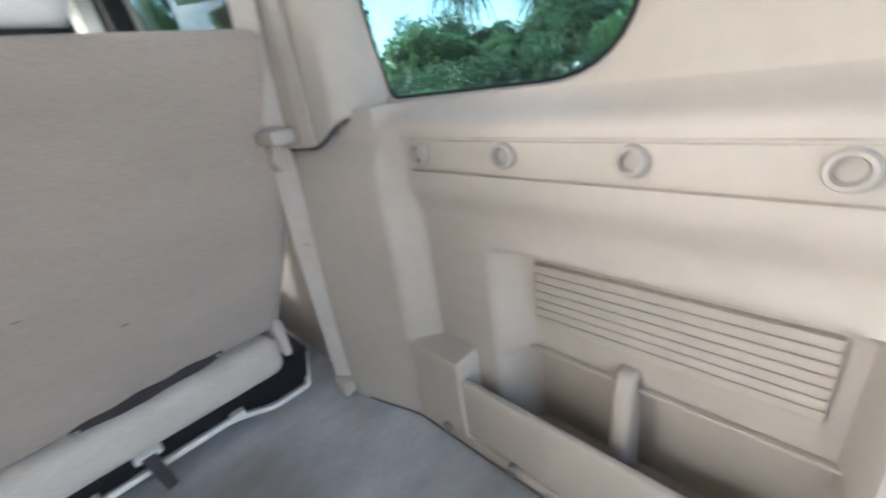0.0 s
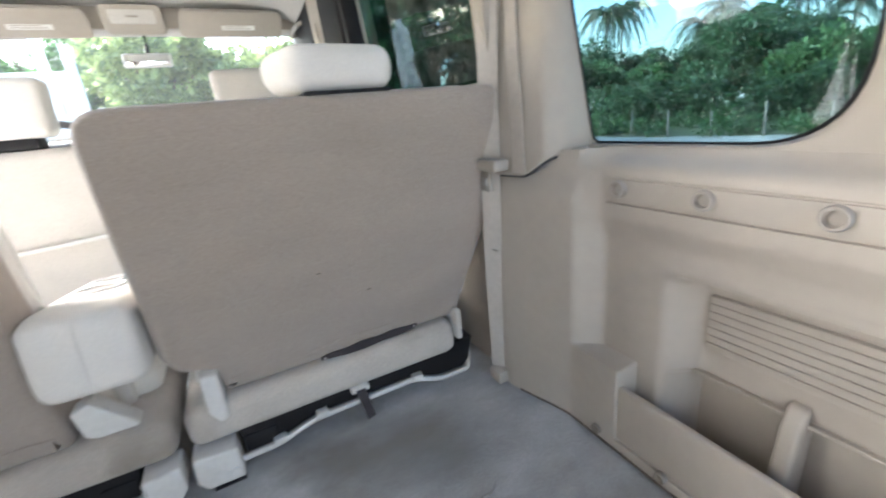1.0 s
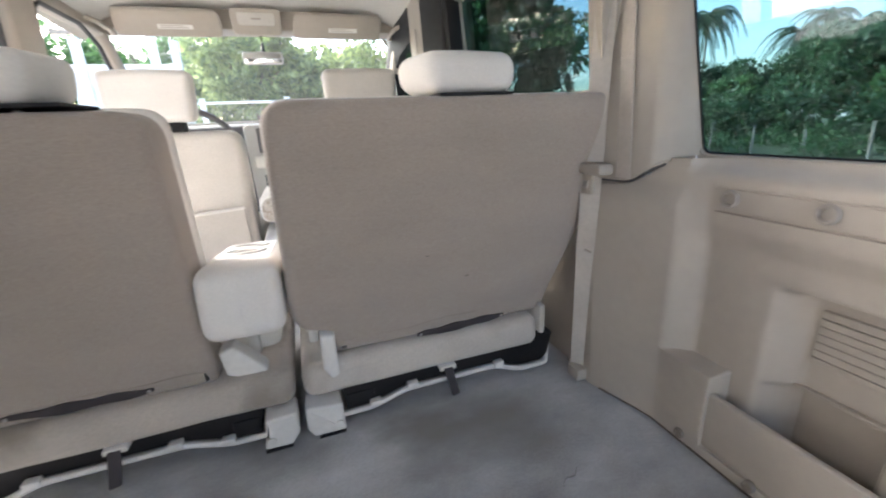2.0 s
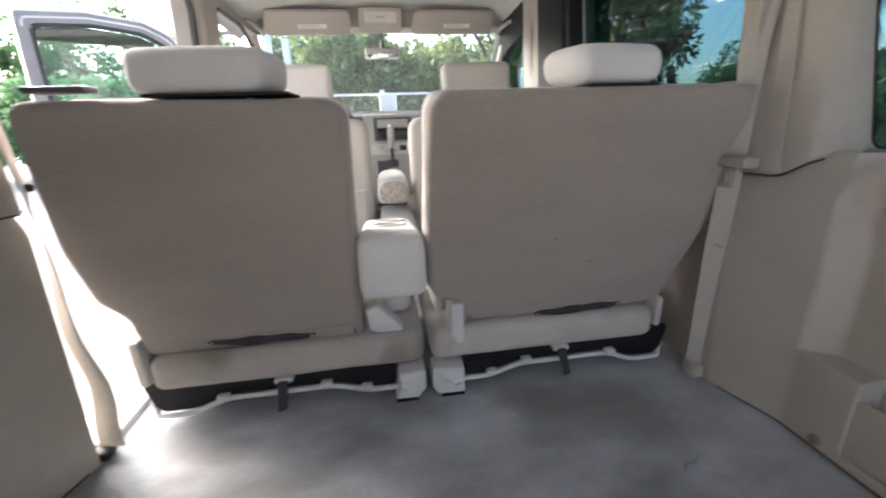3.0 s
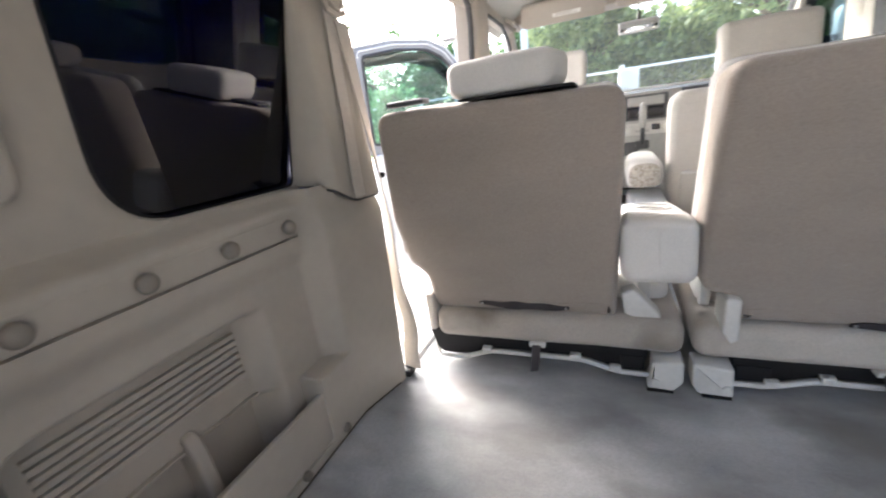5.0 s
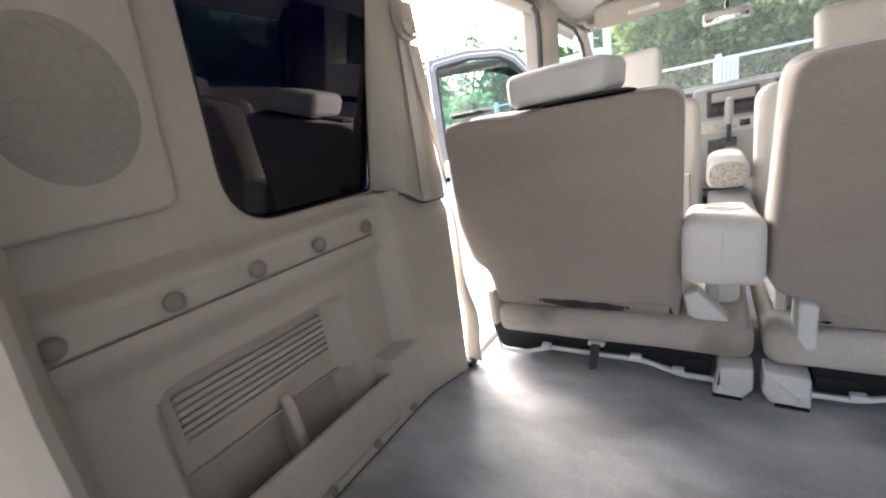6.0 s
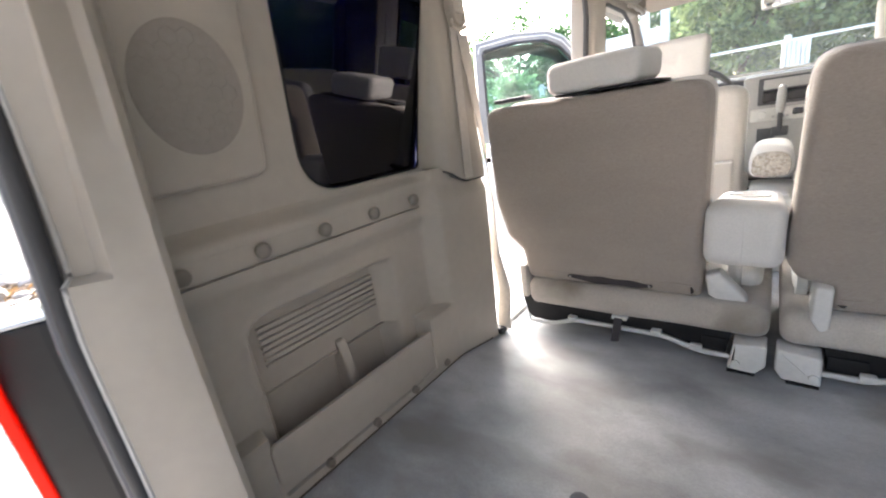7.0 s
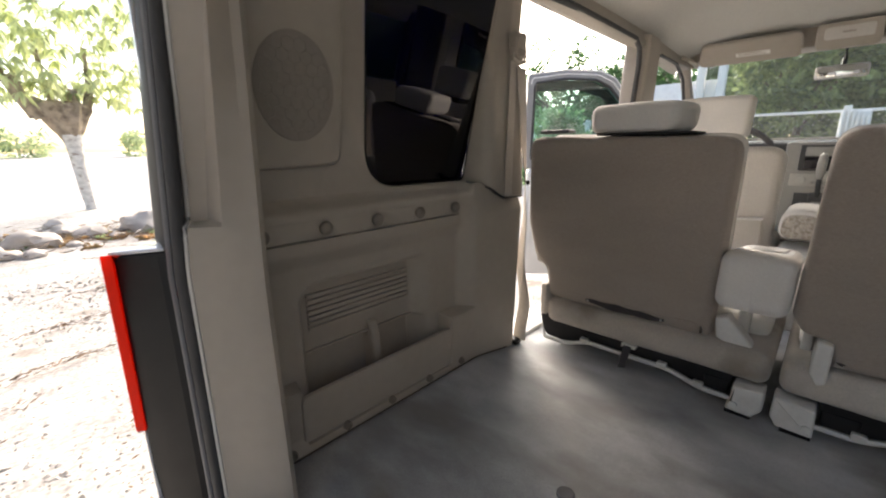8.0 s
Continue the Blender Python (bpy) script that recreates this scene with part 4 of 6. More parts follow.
def headrest(name, x0, x1, z0, z1, y0, y1, mat, parent, nip=0.0):
    """A stuffed headrest with rounded ends; nip draws in the back of one end (left: plus, right: minus)."""
    bm = pillow(x0, x1, y0, y1, z0, z1, min(0.036 if nip > 0 else 0.026, (z1 - z0) * 0.44))
    for v in bm.verts:
        f = (v.co.z - z0) / (z1 - z0)
        e = (v.co.x - x0) / (x1 - x0)
        v.co.x += nip * (1 - min(1.0, (v.co.y - y0) / (y1 - y0))) * ((1 - e) if nip > 0 else e)
        v.co.y += 0.010 * f if z1 - z0 < 0.1 else 0.03 * f
        v.co.x += 0.006 * (1 - f) * (1 if v.co.x < (x0 + x1) / 2 else -1)
        v.co.z += 0.0015 * math.cos((v.co.x - x0) / (x1 - x0) * 6.28 + 3.14) * f
    return part(name, puff(bm, 0.004, x0 * 9), mat, parent, "pale cloth headrest")


def rear_seat(side):
    s = side
    left = s < 0
    w = thing("bench_seat", (-0.36 if left else 0.36, 1.60, 0.0),
              "beige cloth rear seat half %s" % ("with a dark release lever" if left else "with small dark specks"), "car seat", "rear bench")
    if left:
        o = rounded([(-0.660, 0.172), (-0.158, 0.168), (-0.140, 0.728), (-0.695, 0.738), (-0.728, 0.46), (-0.712, 0.330), (-0.668, 0.285)],
                    [0.03, 0.012, 0.045, 0.045, 0.2, 0.05, 0.03], 6)
    else:
        o = rounded([(0.095, 0.180), (0.650, 0.180), (0.676, 0.265), (0.730, 0.43), (0.742, 0.60), (0.736, 0.737), (0.020, 0.738), (0.008, 0.300), (0.030, 0.258), (0.075, 0.245)],
                    [0.008, 0.02, 0.05, 0.08, 0.1, 0.022, 0.05, 0.04, 0.03, 0.02], 6)
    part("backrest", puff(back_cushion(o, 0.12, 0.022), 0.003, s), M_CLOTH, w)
    # front face of the backrest
    f = [(x * 1.0, z + 0.01) for x, z in o]
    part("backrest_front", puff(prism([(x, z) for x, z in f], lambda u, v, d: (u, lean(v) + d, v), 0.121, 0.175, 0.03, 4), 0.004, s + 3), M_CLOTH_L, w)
    x0, x1 = (-0.512, -0.250) if left else (0.284, 0.522)
    rest = headrest("headrest", x0, x1, 0.742, 0.822, 1.410, 1.545, M_CLOTH_L, w, -0.03 if left else 0.045)
    for xx in (x0 + 0.07, x1 - 0.07):
        part("headrest_post", tube([(xx, 1.47, 0.70), (xx, 1.475, 0.76)], 0.006, 8), M_METAL, rest, "chrome post")
    # Black strip along the underside of the headrest.
    part("headrest_understrip", box(x0 + (0.03 if left else 0.06), x1 + (0.012 if left else -0.02), 1.409, 1.54, 0.737, 0.743, 0.002), M_BLACK, w, "dark line under the headrest")
    # base cushion
    c0, c1 = (-0.655, -0.008) if left else (0.010, 0.630)
    bm = pillow(c0, c1, 1.487, 1.98, 0.088, 0.178, 0.030)
    part("seat_cushion", puff(bm, 0.005, s + 5), M_CLOTH_S if left else M_CLOTH_M, w, "soiled beige cushion edge, also darkened for the backrest's shade" if left else "")
    bm = pillow(c0 + 0.02, c1 - 0.02, 1.62, 1.99, 0.16, 0.235, 0.035)
    part("cushion_top", puff(bm, 0.005, s + 7), M_CLOTH_L, w)
    # dark base with its wavy lip, clips and centre strap
    b0, b1 = (-0.690, -0.075) if left else (0.085, 0.690)
    n = 60
    lip = []
    for k in range(n + 1):
        f = k / n
        x = b0 + (b1 - b0) * f
        g = f if left else 1 - f
        z = 0.020 + 0.030 * step(0.16, 0.34, g) - 0.026 * step(0.70, 0.90, g) + 0.060 * step(0.05, 0.0, g)
        y = 1.498 + 0.035 * step(0.06, 0.0, g)
        lip.append((x, y, z))
    part("base_lip", tube(lip, 0.0065, 6), M_PALE, w, "pale plastic lip with a wavy run")
    hull = [(x, z + 0.003) for x, y, z in lip[2:-2:2]] + [(b1 - 0.004, 0.104), (b0 + 0.004, 0.104)]
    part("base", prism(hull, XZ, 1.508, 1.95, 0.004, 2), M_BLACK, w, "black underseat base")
    for g in (0.30, 0.70, 0.86):
        x = b0 + (b1 - b0) * (g if left else 1 - g)
        z = 0.020 + 0.030 * step(0.16, 0.34, g) - 0.026 * step(0.70, 0.90, g)
        part("clip", box(x - 0.014, x + 0.014, 1.488, 1.508, z, z + 0.016, 0.003), M_PALE, w, "pale plastic clip")
    xs = -0.358 if left else 0.360
    strap = part("strap", prism(rounded([(xs - 0.013, 0.092), (xs + 0.011, 0.092), (xs + (0.004 if left else 0.020), 0.024), (xs - (0.018 if left else 0.0), 0.020)], 0.003, 3), lambda u, v, d: (u, 1.484 - (0.09 - v) * 0.35 + d, v), 0, 0.004), M_TAG, w, "black webbing strap")
    part("strap_buckle", box(xs - 0.022, xs + 0.022, 1.484, 1.510, 0.082, 0.094, 0.003), M_PALE, strap, "pale strap loop")
    # hinge foot by the middle gap
    if left:
        foot = rounded([(-0.090, 0.006), (-0.030, 0.004), (-0.010, 0.030), (-0.010, 0.085), (-0.078, 0.080), (-0.080, 0.035)], [0.006, 0.008, 0.01, 0.006, 0.006, 0.004], 4)
    else:
        foot = rounded([(0.020, 0.006), (0.092, 0.004), (0.090, 0.078), (0.008, 0.085), (0.006, 0.030)], [0.012, 0.006, 0.006, 0.006, 0.01], 4)
    hinge = part("hinge_foot", prism(foot, XZ, 1.466, 1.530, 0.006), M_PALE, w, "pale plastic hinge cover")
    fx = -0.083 if left else 0.090
    part("foot_screw", disc_bump((fx + (0.012 if left else -0.012), 1.466, 0.026), (0, -1, 0), 0.010, 0.004), M_PALE, hinge)
    # Thin black plate put in as the shadow under the hinge cover.
    part("foot_shadow_plate", box(*((-0.088, -0.03) if left else (0.03, 0.090)), 1.468, 1.53, -0.004, 0.002, 0.001), M_BLACK, hinge, "black plate for the shadow under the hinge foot")
    part("latch_box", box(*((-0.150, -0.092) if left else (0.10, 0.17)), 1.503, 1.55, 0.030, 0.070, 0.004), M_BLACK, w)
    # recliner cover between back and cushion
    if left:
        rc = rounded([(-0.148, 0.240), (-0.118, 0.252), (-0.062, 0.190), (-0.048, 0.160), (-0.075, 0.150), (-0.140, 0.185)], 0.008, 4)
        part("recliner_cover", prism(rc, XZ, 1.515, 1.560, 0.006), M_PALE, w, "pale recliner cover")
    else:
        rc = rounded([(0.062, 0.255), (0.094, 0.250), (0.094, 0.150), (0.078, 0.140), (0.060, 0.170)], 0.008, 4)
        part("recliner_cover", prism(rc, XZ, 1.475, 1.56, 0.006), M_PALE, w, "pale recliner cover")
    part("buckle_stalk", box(*((-0.105, -0.075) if left else (0.035, 0.060)), 1.60, 1.63, 0.17, 0.30 if left else 0.25, 0.008), M_PALE, w, "pale buckle stalk")
    # torn strip along the lower seam, and the seam
    def tag_at(u, v, d):
        return (u, lean(v) - d, v)
    e0, e1 = ((-0.516, 0.200), (-0.272, 0.195)) if left else ((0.291, 0.187), (0.529, 0.195))
    top, under = [], []
    for k in range(17):
        f = k / 16
        x, z = e0[0] + (e1[0] - e0[0]) * f, e0[1] + (e1[1] - e0[1]) * f
        belly = math.sin(math.pi * f) ** 0.7
        top.append((x, z + 0.004 + 0.005 * belly + 0.0020 * math.sin(f * 19)))
        under.append((x, z - 0.004 - 0.010 * belly * (1.15 - 0.3 * f) + 0.0022 * math.sin(f * 13)))
    strip = part("pull_strip", prism(under + top[::-1], tag_at, -0.001, 0.0045, 0.001, 1), M_TAG, w, "dark purple-black pull strip")
    for x, z in ((e0[0] + 0.008, e0[1]), (e1[0] - 0.008, e1[1])):
        part("strip_rivet", disc_bump((x, lean(z) - 0.0045, z), (0, -1, 0), 0.0035, 0.002, 10), M_METAL, strip, "small metal rivet")
    sx0, sx1, sz = (-0.60, -0.170, 0.212) if left else (0.11, 0.60, 0.215)
    part("seam", tube([(sx0 + (sx1 - sx0) * k / 12, lean(sz) - 0.0005, sz + 0.003 * math.sin(k * 1.3) - (0.012 * (k / 12 - 0.5) ** 2 if left else -0.02 * (k / 12) ** 2)) for k in range(13)], 0.0022, 5), M_CLOTH, w)
    if left:
        part("release_handle", box(-0.655, -0.560, 1.394, 1.440, 0.747, 0.758, 0.004), M_DASH, w, "dark release lever")
    else:
        for x, z in ((0.316, 0.404), (0.417, 0.335)):
            part("speck", box(x - 0.005, x + 0.005, lean(z) - 0.0012, lean(z) + 0.002, z - 0.0015, z + 0.0015, 0.001), M_MAT, w, "small dark stain")
        part("side_bolster", box(0.632, 0.650, 1.490, 1.60, 0.118, 0.205, 0.008), M_CLOTH_M, w)
    if left:
        part("side_bolster", box(-0.680, -0.655, 1.488, 1.60, 0.108, 0.228, 0.010), M_CLOTH_M, w)
    return w


def centre_armrest():
    w = thing("centre_armrest", (-0.07, 1.65, 0.29), "pale cloth armrest folded down, with two cup holders", "armrest")
    o = rounded([(1.432, 0.290), (1.455, 0.438), (1.50, 0.442), (1.86, 0.390), (1.86, 0.290)], [0.05, 0.055, 0.04, 0.03, 0.03], 8)
    bm = prism(o, lambda u, v, d: (d, u, v), -0.150, 0.004, 0.026, 5)
    part("pad", puff(bm, 0.003, 2.2), M_CLOTH_L, w)
    part("seam", tube([(-0.072, 1.4305 + 0.0215 * (k / 8), 0.300 + 0.13 * k / 8) for k in range(9)], 0.0010, 5), M_CLOTH_L, w)
    tray = part("tray", prism(rounded([(-0.135, 1.56), (-0.012, 1.56), (-0.012, 1.83), (-0.135, 1.83)], 0.02, 5), lambda u, v, d: (u, v, 0.436 - (v - 1.5) * 0.144 + d), -0.004, 0.006, 0.003), M_PALE, w, "pale cup holder tray")
    for y in (1.645, 1.755):
        ring = [(-0.073 + 0.043 * math.cos(a), y + 0.040 * math.sin(a), 0.4435 - (y + 0.04 * math.sin(a) - 1.5) * 0.144) for a in [2 * math.pi * k / 24 for k in range(25)]]
        part("cup_rim", tube(ring, 0.004, 6), M_PALE, tray)
        # Flat brown disc paints the shaded hollow of each cup holder.
        c = [(-0.073 + 0.040 * math.cos(a), y + 0.037 * math.sin(a)) for a in [2 * math.pi * k / 24 for k in range(24)]]
        part("cup_hollow_disc", prism(c, lambda u, v, d: (u, v, 0.436 - (v - 1.5) * 0.144 + d), 0.005, 0.0075), M_HOOK, tray, "brown disc for the dark hollow of the cup holder")
    return w


rear_seat(-1)
rear_seat(1)
centre_armrest()

# ---- front of the cabin ----


def front_seat(side):
    s = side
    left = s < 0
    x0, x1 = (-0.615, -0.112) if left else (0.045, 0.585)
    y = 2.45
    w = thing("bucket_seat", ((x0 + x1) / 2, y + 0.25, 0.0), "beige cloth %s seat seen from behind" % ("driver" if left else "front passenger"), "car seat", "front seats")
    o = rounded([(x0 + 0.02, 0.14), (x1 - 0.02, 0.14), (x1 - 0.01, 0.70), (x0 + 0.01, 0.70)], [0.05, 0.05, 0.07, 0.07], 6)
    part("backrest", puff(prism(o, lambda u, v, d: (u, y + 0.18 * (0.6 - v) + d, v), 0.0, 0.16, 0.035, 4), 0.003, s), M_CLOTH_F, w)
    po = rounded([(x0 + 0.06, 0.16), (x1 - 0.05, 0.16), (x1 - 0.05, 0.39), (x0 + 0.06, 0.37)], [0.04, 0.04, 0.02, 0.02], 5)
    pocket = part("map_pocket", prism(po, lambda u, v, d: (u, y + 0.18 * (0.6 - v) + d, v), -0.022, 0.004, 0.008, 3), M_CLOTH_F, w, "cloth map pocket")
    part("pocket_hem", tube([(x0 + 0.06, y + 0.019, 0.37), ((x0 + x1) / 2, y + 0.017, 0.377), (x1 - 0.05, y + 0.015, 0.39)], 0.007, 6), M_CLOTH_L, pocket)
    h0, h1 = (-0.555, -0.262) if left else (0.215, 0.520)
    headrest("headrest", h0, h1, 0.735, 0.920, y - 0.02, y + 0.10, M_CLOTH_L if left else M_CLOTH_F, w)
    part("headrest_understrip", box(h0 + 0.05, h1 - 0.05, y, y + 0.09, 0.700, 0.735, 0.006), M_BLACK, w, "dark headrest guides")
    part("cushion", puff(box(x0 + 0.01, x1 - 0.01, y + 0.12, y + 0.62, 0.13, 0.27, 0.04, 4), 0.004, s), M_CLOTH_F, w)
    part("seat_base", box(x0 + 0.04, x1 - 0.04, y + 0.10, y + 0.55, 0.0, 0.135, 0.01), M_DASH, w, "dark seat base")
    return w


def console_armrest():
    w = thing("console_pad", (-0.03, 2.47, 0.30), "rounded cloth armrest with a darker patterned end between the front seats", "armrest")
    o = rounded([(-0.105, 0.318), (0.040, 0.318), (0.040, 0.445), (-0.105, 0.445)], [0.045, 0.045, 0.06, 0.06], 6)
    part("pad", puff(prism(o, XZ, 2.44, 2.76, 0.025, 4), 0.003, 1.0), M_CLOTH_L, w)
    part("end_patch", prism([(u * 0.86 - 0.005, 0.375 + (v - 0.382) * 0.80) for u, v in o], XZ, 2.4365, 2.445, 0.003), M_PATTERN, w, "brown mottled pattern on the cloth end")
    b = thing("floor_console", (-0.03, 2.3, 0.0), "pale plastic floor console with a tray", "console")
    part("body", box(-0.10, 0.05, 2.20, 2.62, 0.0, 0.285, 0.02), M_PALE, b)
    part("tray", box(-0.075, 0.025, 2.215, 2.32, 0.284, 0.300, 0.004), M_PALE, b)
    part("switch", box(-0.05, 0.0, 2.195, 2.202, 0.22, 0.255, 0.002), M_BLACK, b)


def dashboard():
    w = thing("dashboard", (0, 3.2, 0.0), "dark dashboard with a pale centre panel and a black screen", "dashboard")
    o = rounded([(3.02, 0.20), (3.00, 0.60), (3.04, 0.715), (3.10, 0.735), (3.90, 0.745), (3.90, 0.20)], [0.02, 0.05, 0.04, 0.03, 0.01, 0.01], 5)
    part("body", prism(o, lambda u, v, d: (d, u, v), -0.76, 0.76, 0.01), M_DASH, w)
    # Pale tube paints a highlight along the dark dash top.
    part("top_edge_highlight", tube([(-0.6, 3.05, 0.735), (0.0, 3.045, 0.737), (0.6, 3.05, 0.735)], 0.007, 6), M_PALE, w, "pale tube drawn as the highlight along the dash edge")
    part("centre_panel", prism(rounded([(-0.15, 0.22), (0.15, 0.22), (0.165, 0.720), (-0.165, 0.720)], 0.02, 4), XZ, 2.968, 3.03, 0.008), M_PANEL, w, "silver centre panel")
    unit = part("screen_surround", prism(rounded([(-0.105, 0.580), (0.105, 0.580), (0.105, 0.705), (-0.105, 0.705)], 0.008, 4), XZ, 2.958, 2.97, 0.003), M_DASH, w)
    part("screen", box(-0.085, 0.085, 2.9545, 2.960, 0.592, 0.645, 0.001), M_SCREEN, unit, "black screen")
    part("radio", box(-0.085, 0.085, 2.952, 2.960, 0.652, 0.695, 0.002), M_PANEL, unit, "pale radio face")
    climate = part("climate_panel", box(-0.130, 0.130, 2.955, 2.970, 0.505, 0.565, 0.004), M_PALE, w, "pale climate panel")
    part("climate_display", box(0.03, 0.07, 2.952, 2.957, 0.525, 0.555, 0.001), M_SCREEN, climate)
    for x in (-0.085, 0.105):
        part("knob", disc_bump((x, 2.955, 0.535), (0, -1, 0), 0.020, 0.018), M_PALE, climate, "pale rotary knob")
    for k in range(4):
        part("button", box(-0.045 + 0.017 * k, -0.033 + 0.017 * k, 2.951, 2.957, 0.518, 0.530, 0.001), M_PANEL, climate)
    part("cubby", box(-0.10, -0.03, 2.962, 2.972, 0.40, 0.47, 0.003), M_DASH, w, "dark cubby lid")
    g = thing("shift_lever", (0.0, 2.90, 0.46), "grey shift lever rising from the dashboard", "lever")
    part("stalk", tube([(-0.012, 2.965, 0.455), (-0.014, 2.92, 0.50), (-0.016, 2.90, 0.56)], 0.010, 8), M_DASH, g)
    part("grip", tube([(-0.016, 2.90, 0.545), (-0.016, 2.895, 0.58), (-0.015, 2.89, 0.63), (-0.014, 2.888, 0.660), (-0.014, 2.889, 0.668)], [0.013, 0.018, 0.018, 0.015, 0.006], 10), M_PANEL, g)
    part("boot", box(-0.045, 0.02, 2.955, 2.972, 0.43, 0.475, 0.006), M_DASH, g)
    sw = thing("steering_wheel", (-0.38, 2.92, 0.62), "dark steering wheel behind the driver seat", "steering wheel")
    tilt = Matrix.Rotation(radians(25), 3, "X")
    ring = [tuple(Vector((-0.38, 2.90, 0.62)) + tilt @ Vector((0.19 * math.cos(a), 0, 0.19 * math.sin(a)))) for a in [2 * math.pi * k / 40 for k in range(41)]]
    part("rim", tube(ring, 0.014, 8), M_DASH, sw)
    part("hub", disc_bump((-0.38, 2.905, 0.62), (0, -1, 0.45), 0.065, 0.03), M_DASH, sw)
    for a in (0, 180, 270):
        e = Vector((-0.38, 2.90, 0.62)) + tilt @ Vector((0.185 * math.cos(radians(a)), 0, 0.185 * math.sin(radians(a))))
        part("spoke", tube([(-0.38, 2.905, 0.62), tuple(e)], 0.012, 6), M_DASH, sw)
    part("column", tube([(-0.38, 2.92, 0.615), (-0.38, 3.06, 0.56)], 0.04, 10), M_DASH, sw)


def overhead():
    for x0, x1 in ((-0.652, -0.190), (0.140, 0.612)):
        v = thing("sun_visor", ((x0 + x1) / 2, 3.12, 1.17), "cream sun visor folded up with a small pale label", "sun visor", "sun visors")
        o = rounded([(x0, 1.154), (x1, 1.154), (x1 - 0.004, 1.250), (x0 + 0.02, 1.250)], [0.03, 0.02, 0.025, 0.02], 5)
        part("visor", prism(o, lambda u, z, d: (u, 3.155 - (z - 1.154) * 0.9 + d, z), 0.0, 0.016, 0.006, 3), M_TRIM, v)
        # Tan tube drawn as the shadow along the visor's top and side.
        part("visor_shadow_edge", tube([(x0 + 0.03, 3.068, 1.254), ((x0 + x1) / 2, 3.068, 1.255), (x1 - 0.02, 3.068, 1.254), (x1 - 0.002, 3.08, 1.240), (x1 + 0.002, 3.12, 1.193)], 0.005, 6), M_TRIM_D, v, "tan tube for the shadow line round the visor")
        c = (x0 + x1) / 2 + 0.03
        tag = part("label", prism(
            [(c - 0.075, 1.181), (c + 0.075, 1.181), (c + 0.075, 1.198), (c - 0.075, 1.198)], lambda u, z, d: (u, 3.155 - (z - 1.154) * 0.9 + d, z), -0.0015, 0.0), M_POST, v, "pale label with unreadable bars")
        for k in range(2):
            zb = 1.185 + 0.007 * k
            part("print_bar", prism([(c - 0.065, zb), (c + 0.055 - 0.02 * k, zb), (c + 0.055 - 0.02 * k, zb + 0.003), (c - 0.065, zb + 0.003)], lambda u, z, d: (u, 3.155 - (z - 1.154) * 0.9 + d, z), -0.0025, -0.0016), M_PRINT, tag)
    o = thing("overhead_console", (-0.02, 3.10, 1.25), "cream overhead lamp console between the visors", "lamp console")
    pts = rounded([(-0.140, 1.165), (0.095, 1.165), (0.095, 1.268), (-0.140, 1.268)], 0.02, 4)
    at = lambda u, z, d: (u, 3.160 - (z - 1.154) * 0.9 + d, z)
    part("body", prism(pts, at, 0.0, 0.03, 0.008), M_TRIM, o)
    part("lens", prism(rounded([(-0.110, 1.203), (0.065, 1.203), (0.065, 1.250), (-0.110, 1.250)], 0.01, 3), at, -0.006, 0.002, 0.002), M_HEAD, o, "pale lamp lens")
    part("switch", prism([(-0.045, 1.224), (0.0, 1.224), (0.0, 1.230), (-0.045, 1.230)], at, -0.010, -0.005), M_TRIM_D, o, "small tan switch")
    m = thing("rear_view_mirror", (-0.02, 3.22, 1.03), "rear view mirror hanging at the windscreen", "mirror")
    case = part("case", box(-0.125, 0.078, 3.215, 3.240, 1.035, 1.098, 0.011, 3), M_PALE, m)
    part("mirror_face", box(-0.117, 0.070, 3.2125, 3.216, 1.042, 1.091, 0.001), M_MIRROR, case)
    part("stem", tube([(-0.02, 3.24, 1.07), (-0.02, 3.30, 1.14), (-0.02, 3.31, 1.20)], 0.010, 8), M_BLACK, m)


front_seat(-1)
front_seat(1)
console_armrest()
dashboard()
overhead()

# ---- outside ----


def ground():
    g = thing("ground", (0, 0, GROUND), "pale dry earth yard with scattered leaf litter", "ground", kind="structure")
    xs = sorted(set([-400, -200, -110, -60] + [round(v, 2) for v in span(-40, 40, 0.8)] + [60, 110, 200, 400]))
    ys = xs

    def at(x, y):
        far = step(3.0, 14.0, math.hypot(x, y))
        return (x, y, GROUND + 1.0 * step(-12.0, -32.0, x) + 0.10 * far * noise.noise((x * 0.18, y * 0.18, 0)) + 0.02 * noise.noise((x * 1.1, y * 1.1, 4)))
    part("earth", sheet(xs, ys, at), M_EARTH, g, sharp=80)


def verge():
    g = thing("grass_verge", (22, 12, GROUND), "rough dry grass verge in front of the thicket", "grass", kind="structure")
    xs, ys = span(11.0, 46.0, 0.7), span(-14.0, 44.0, 0.7)
    part("turf", sheet(xs, ys, lambda x, y: (x, y, GROUND - 0.10 + 0.24 * step(11.0, 13.5, x) + 0.05 * noise.noise((x * 0.8, y * 0.8, 9.0)))), M_GRASS, g, sharp=80)


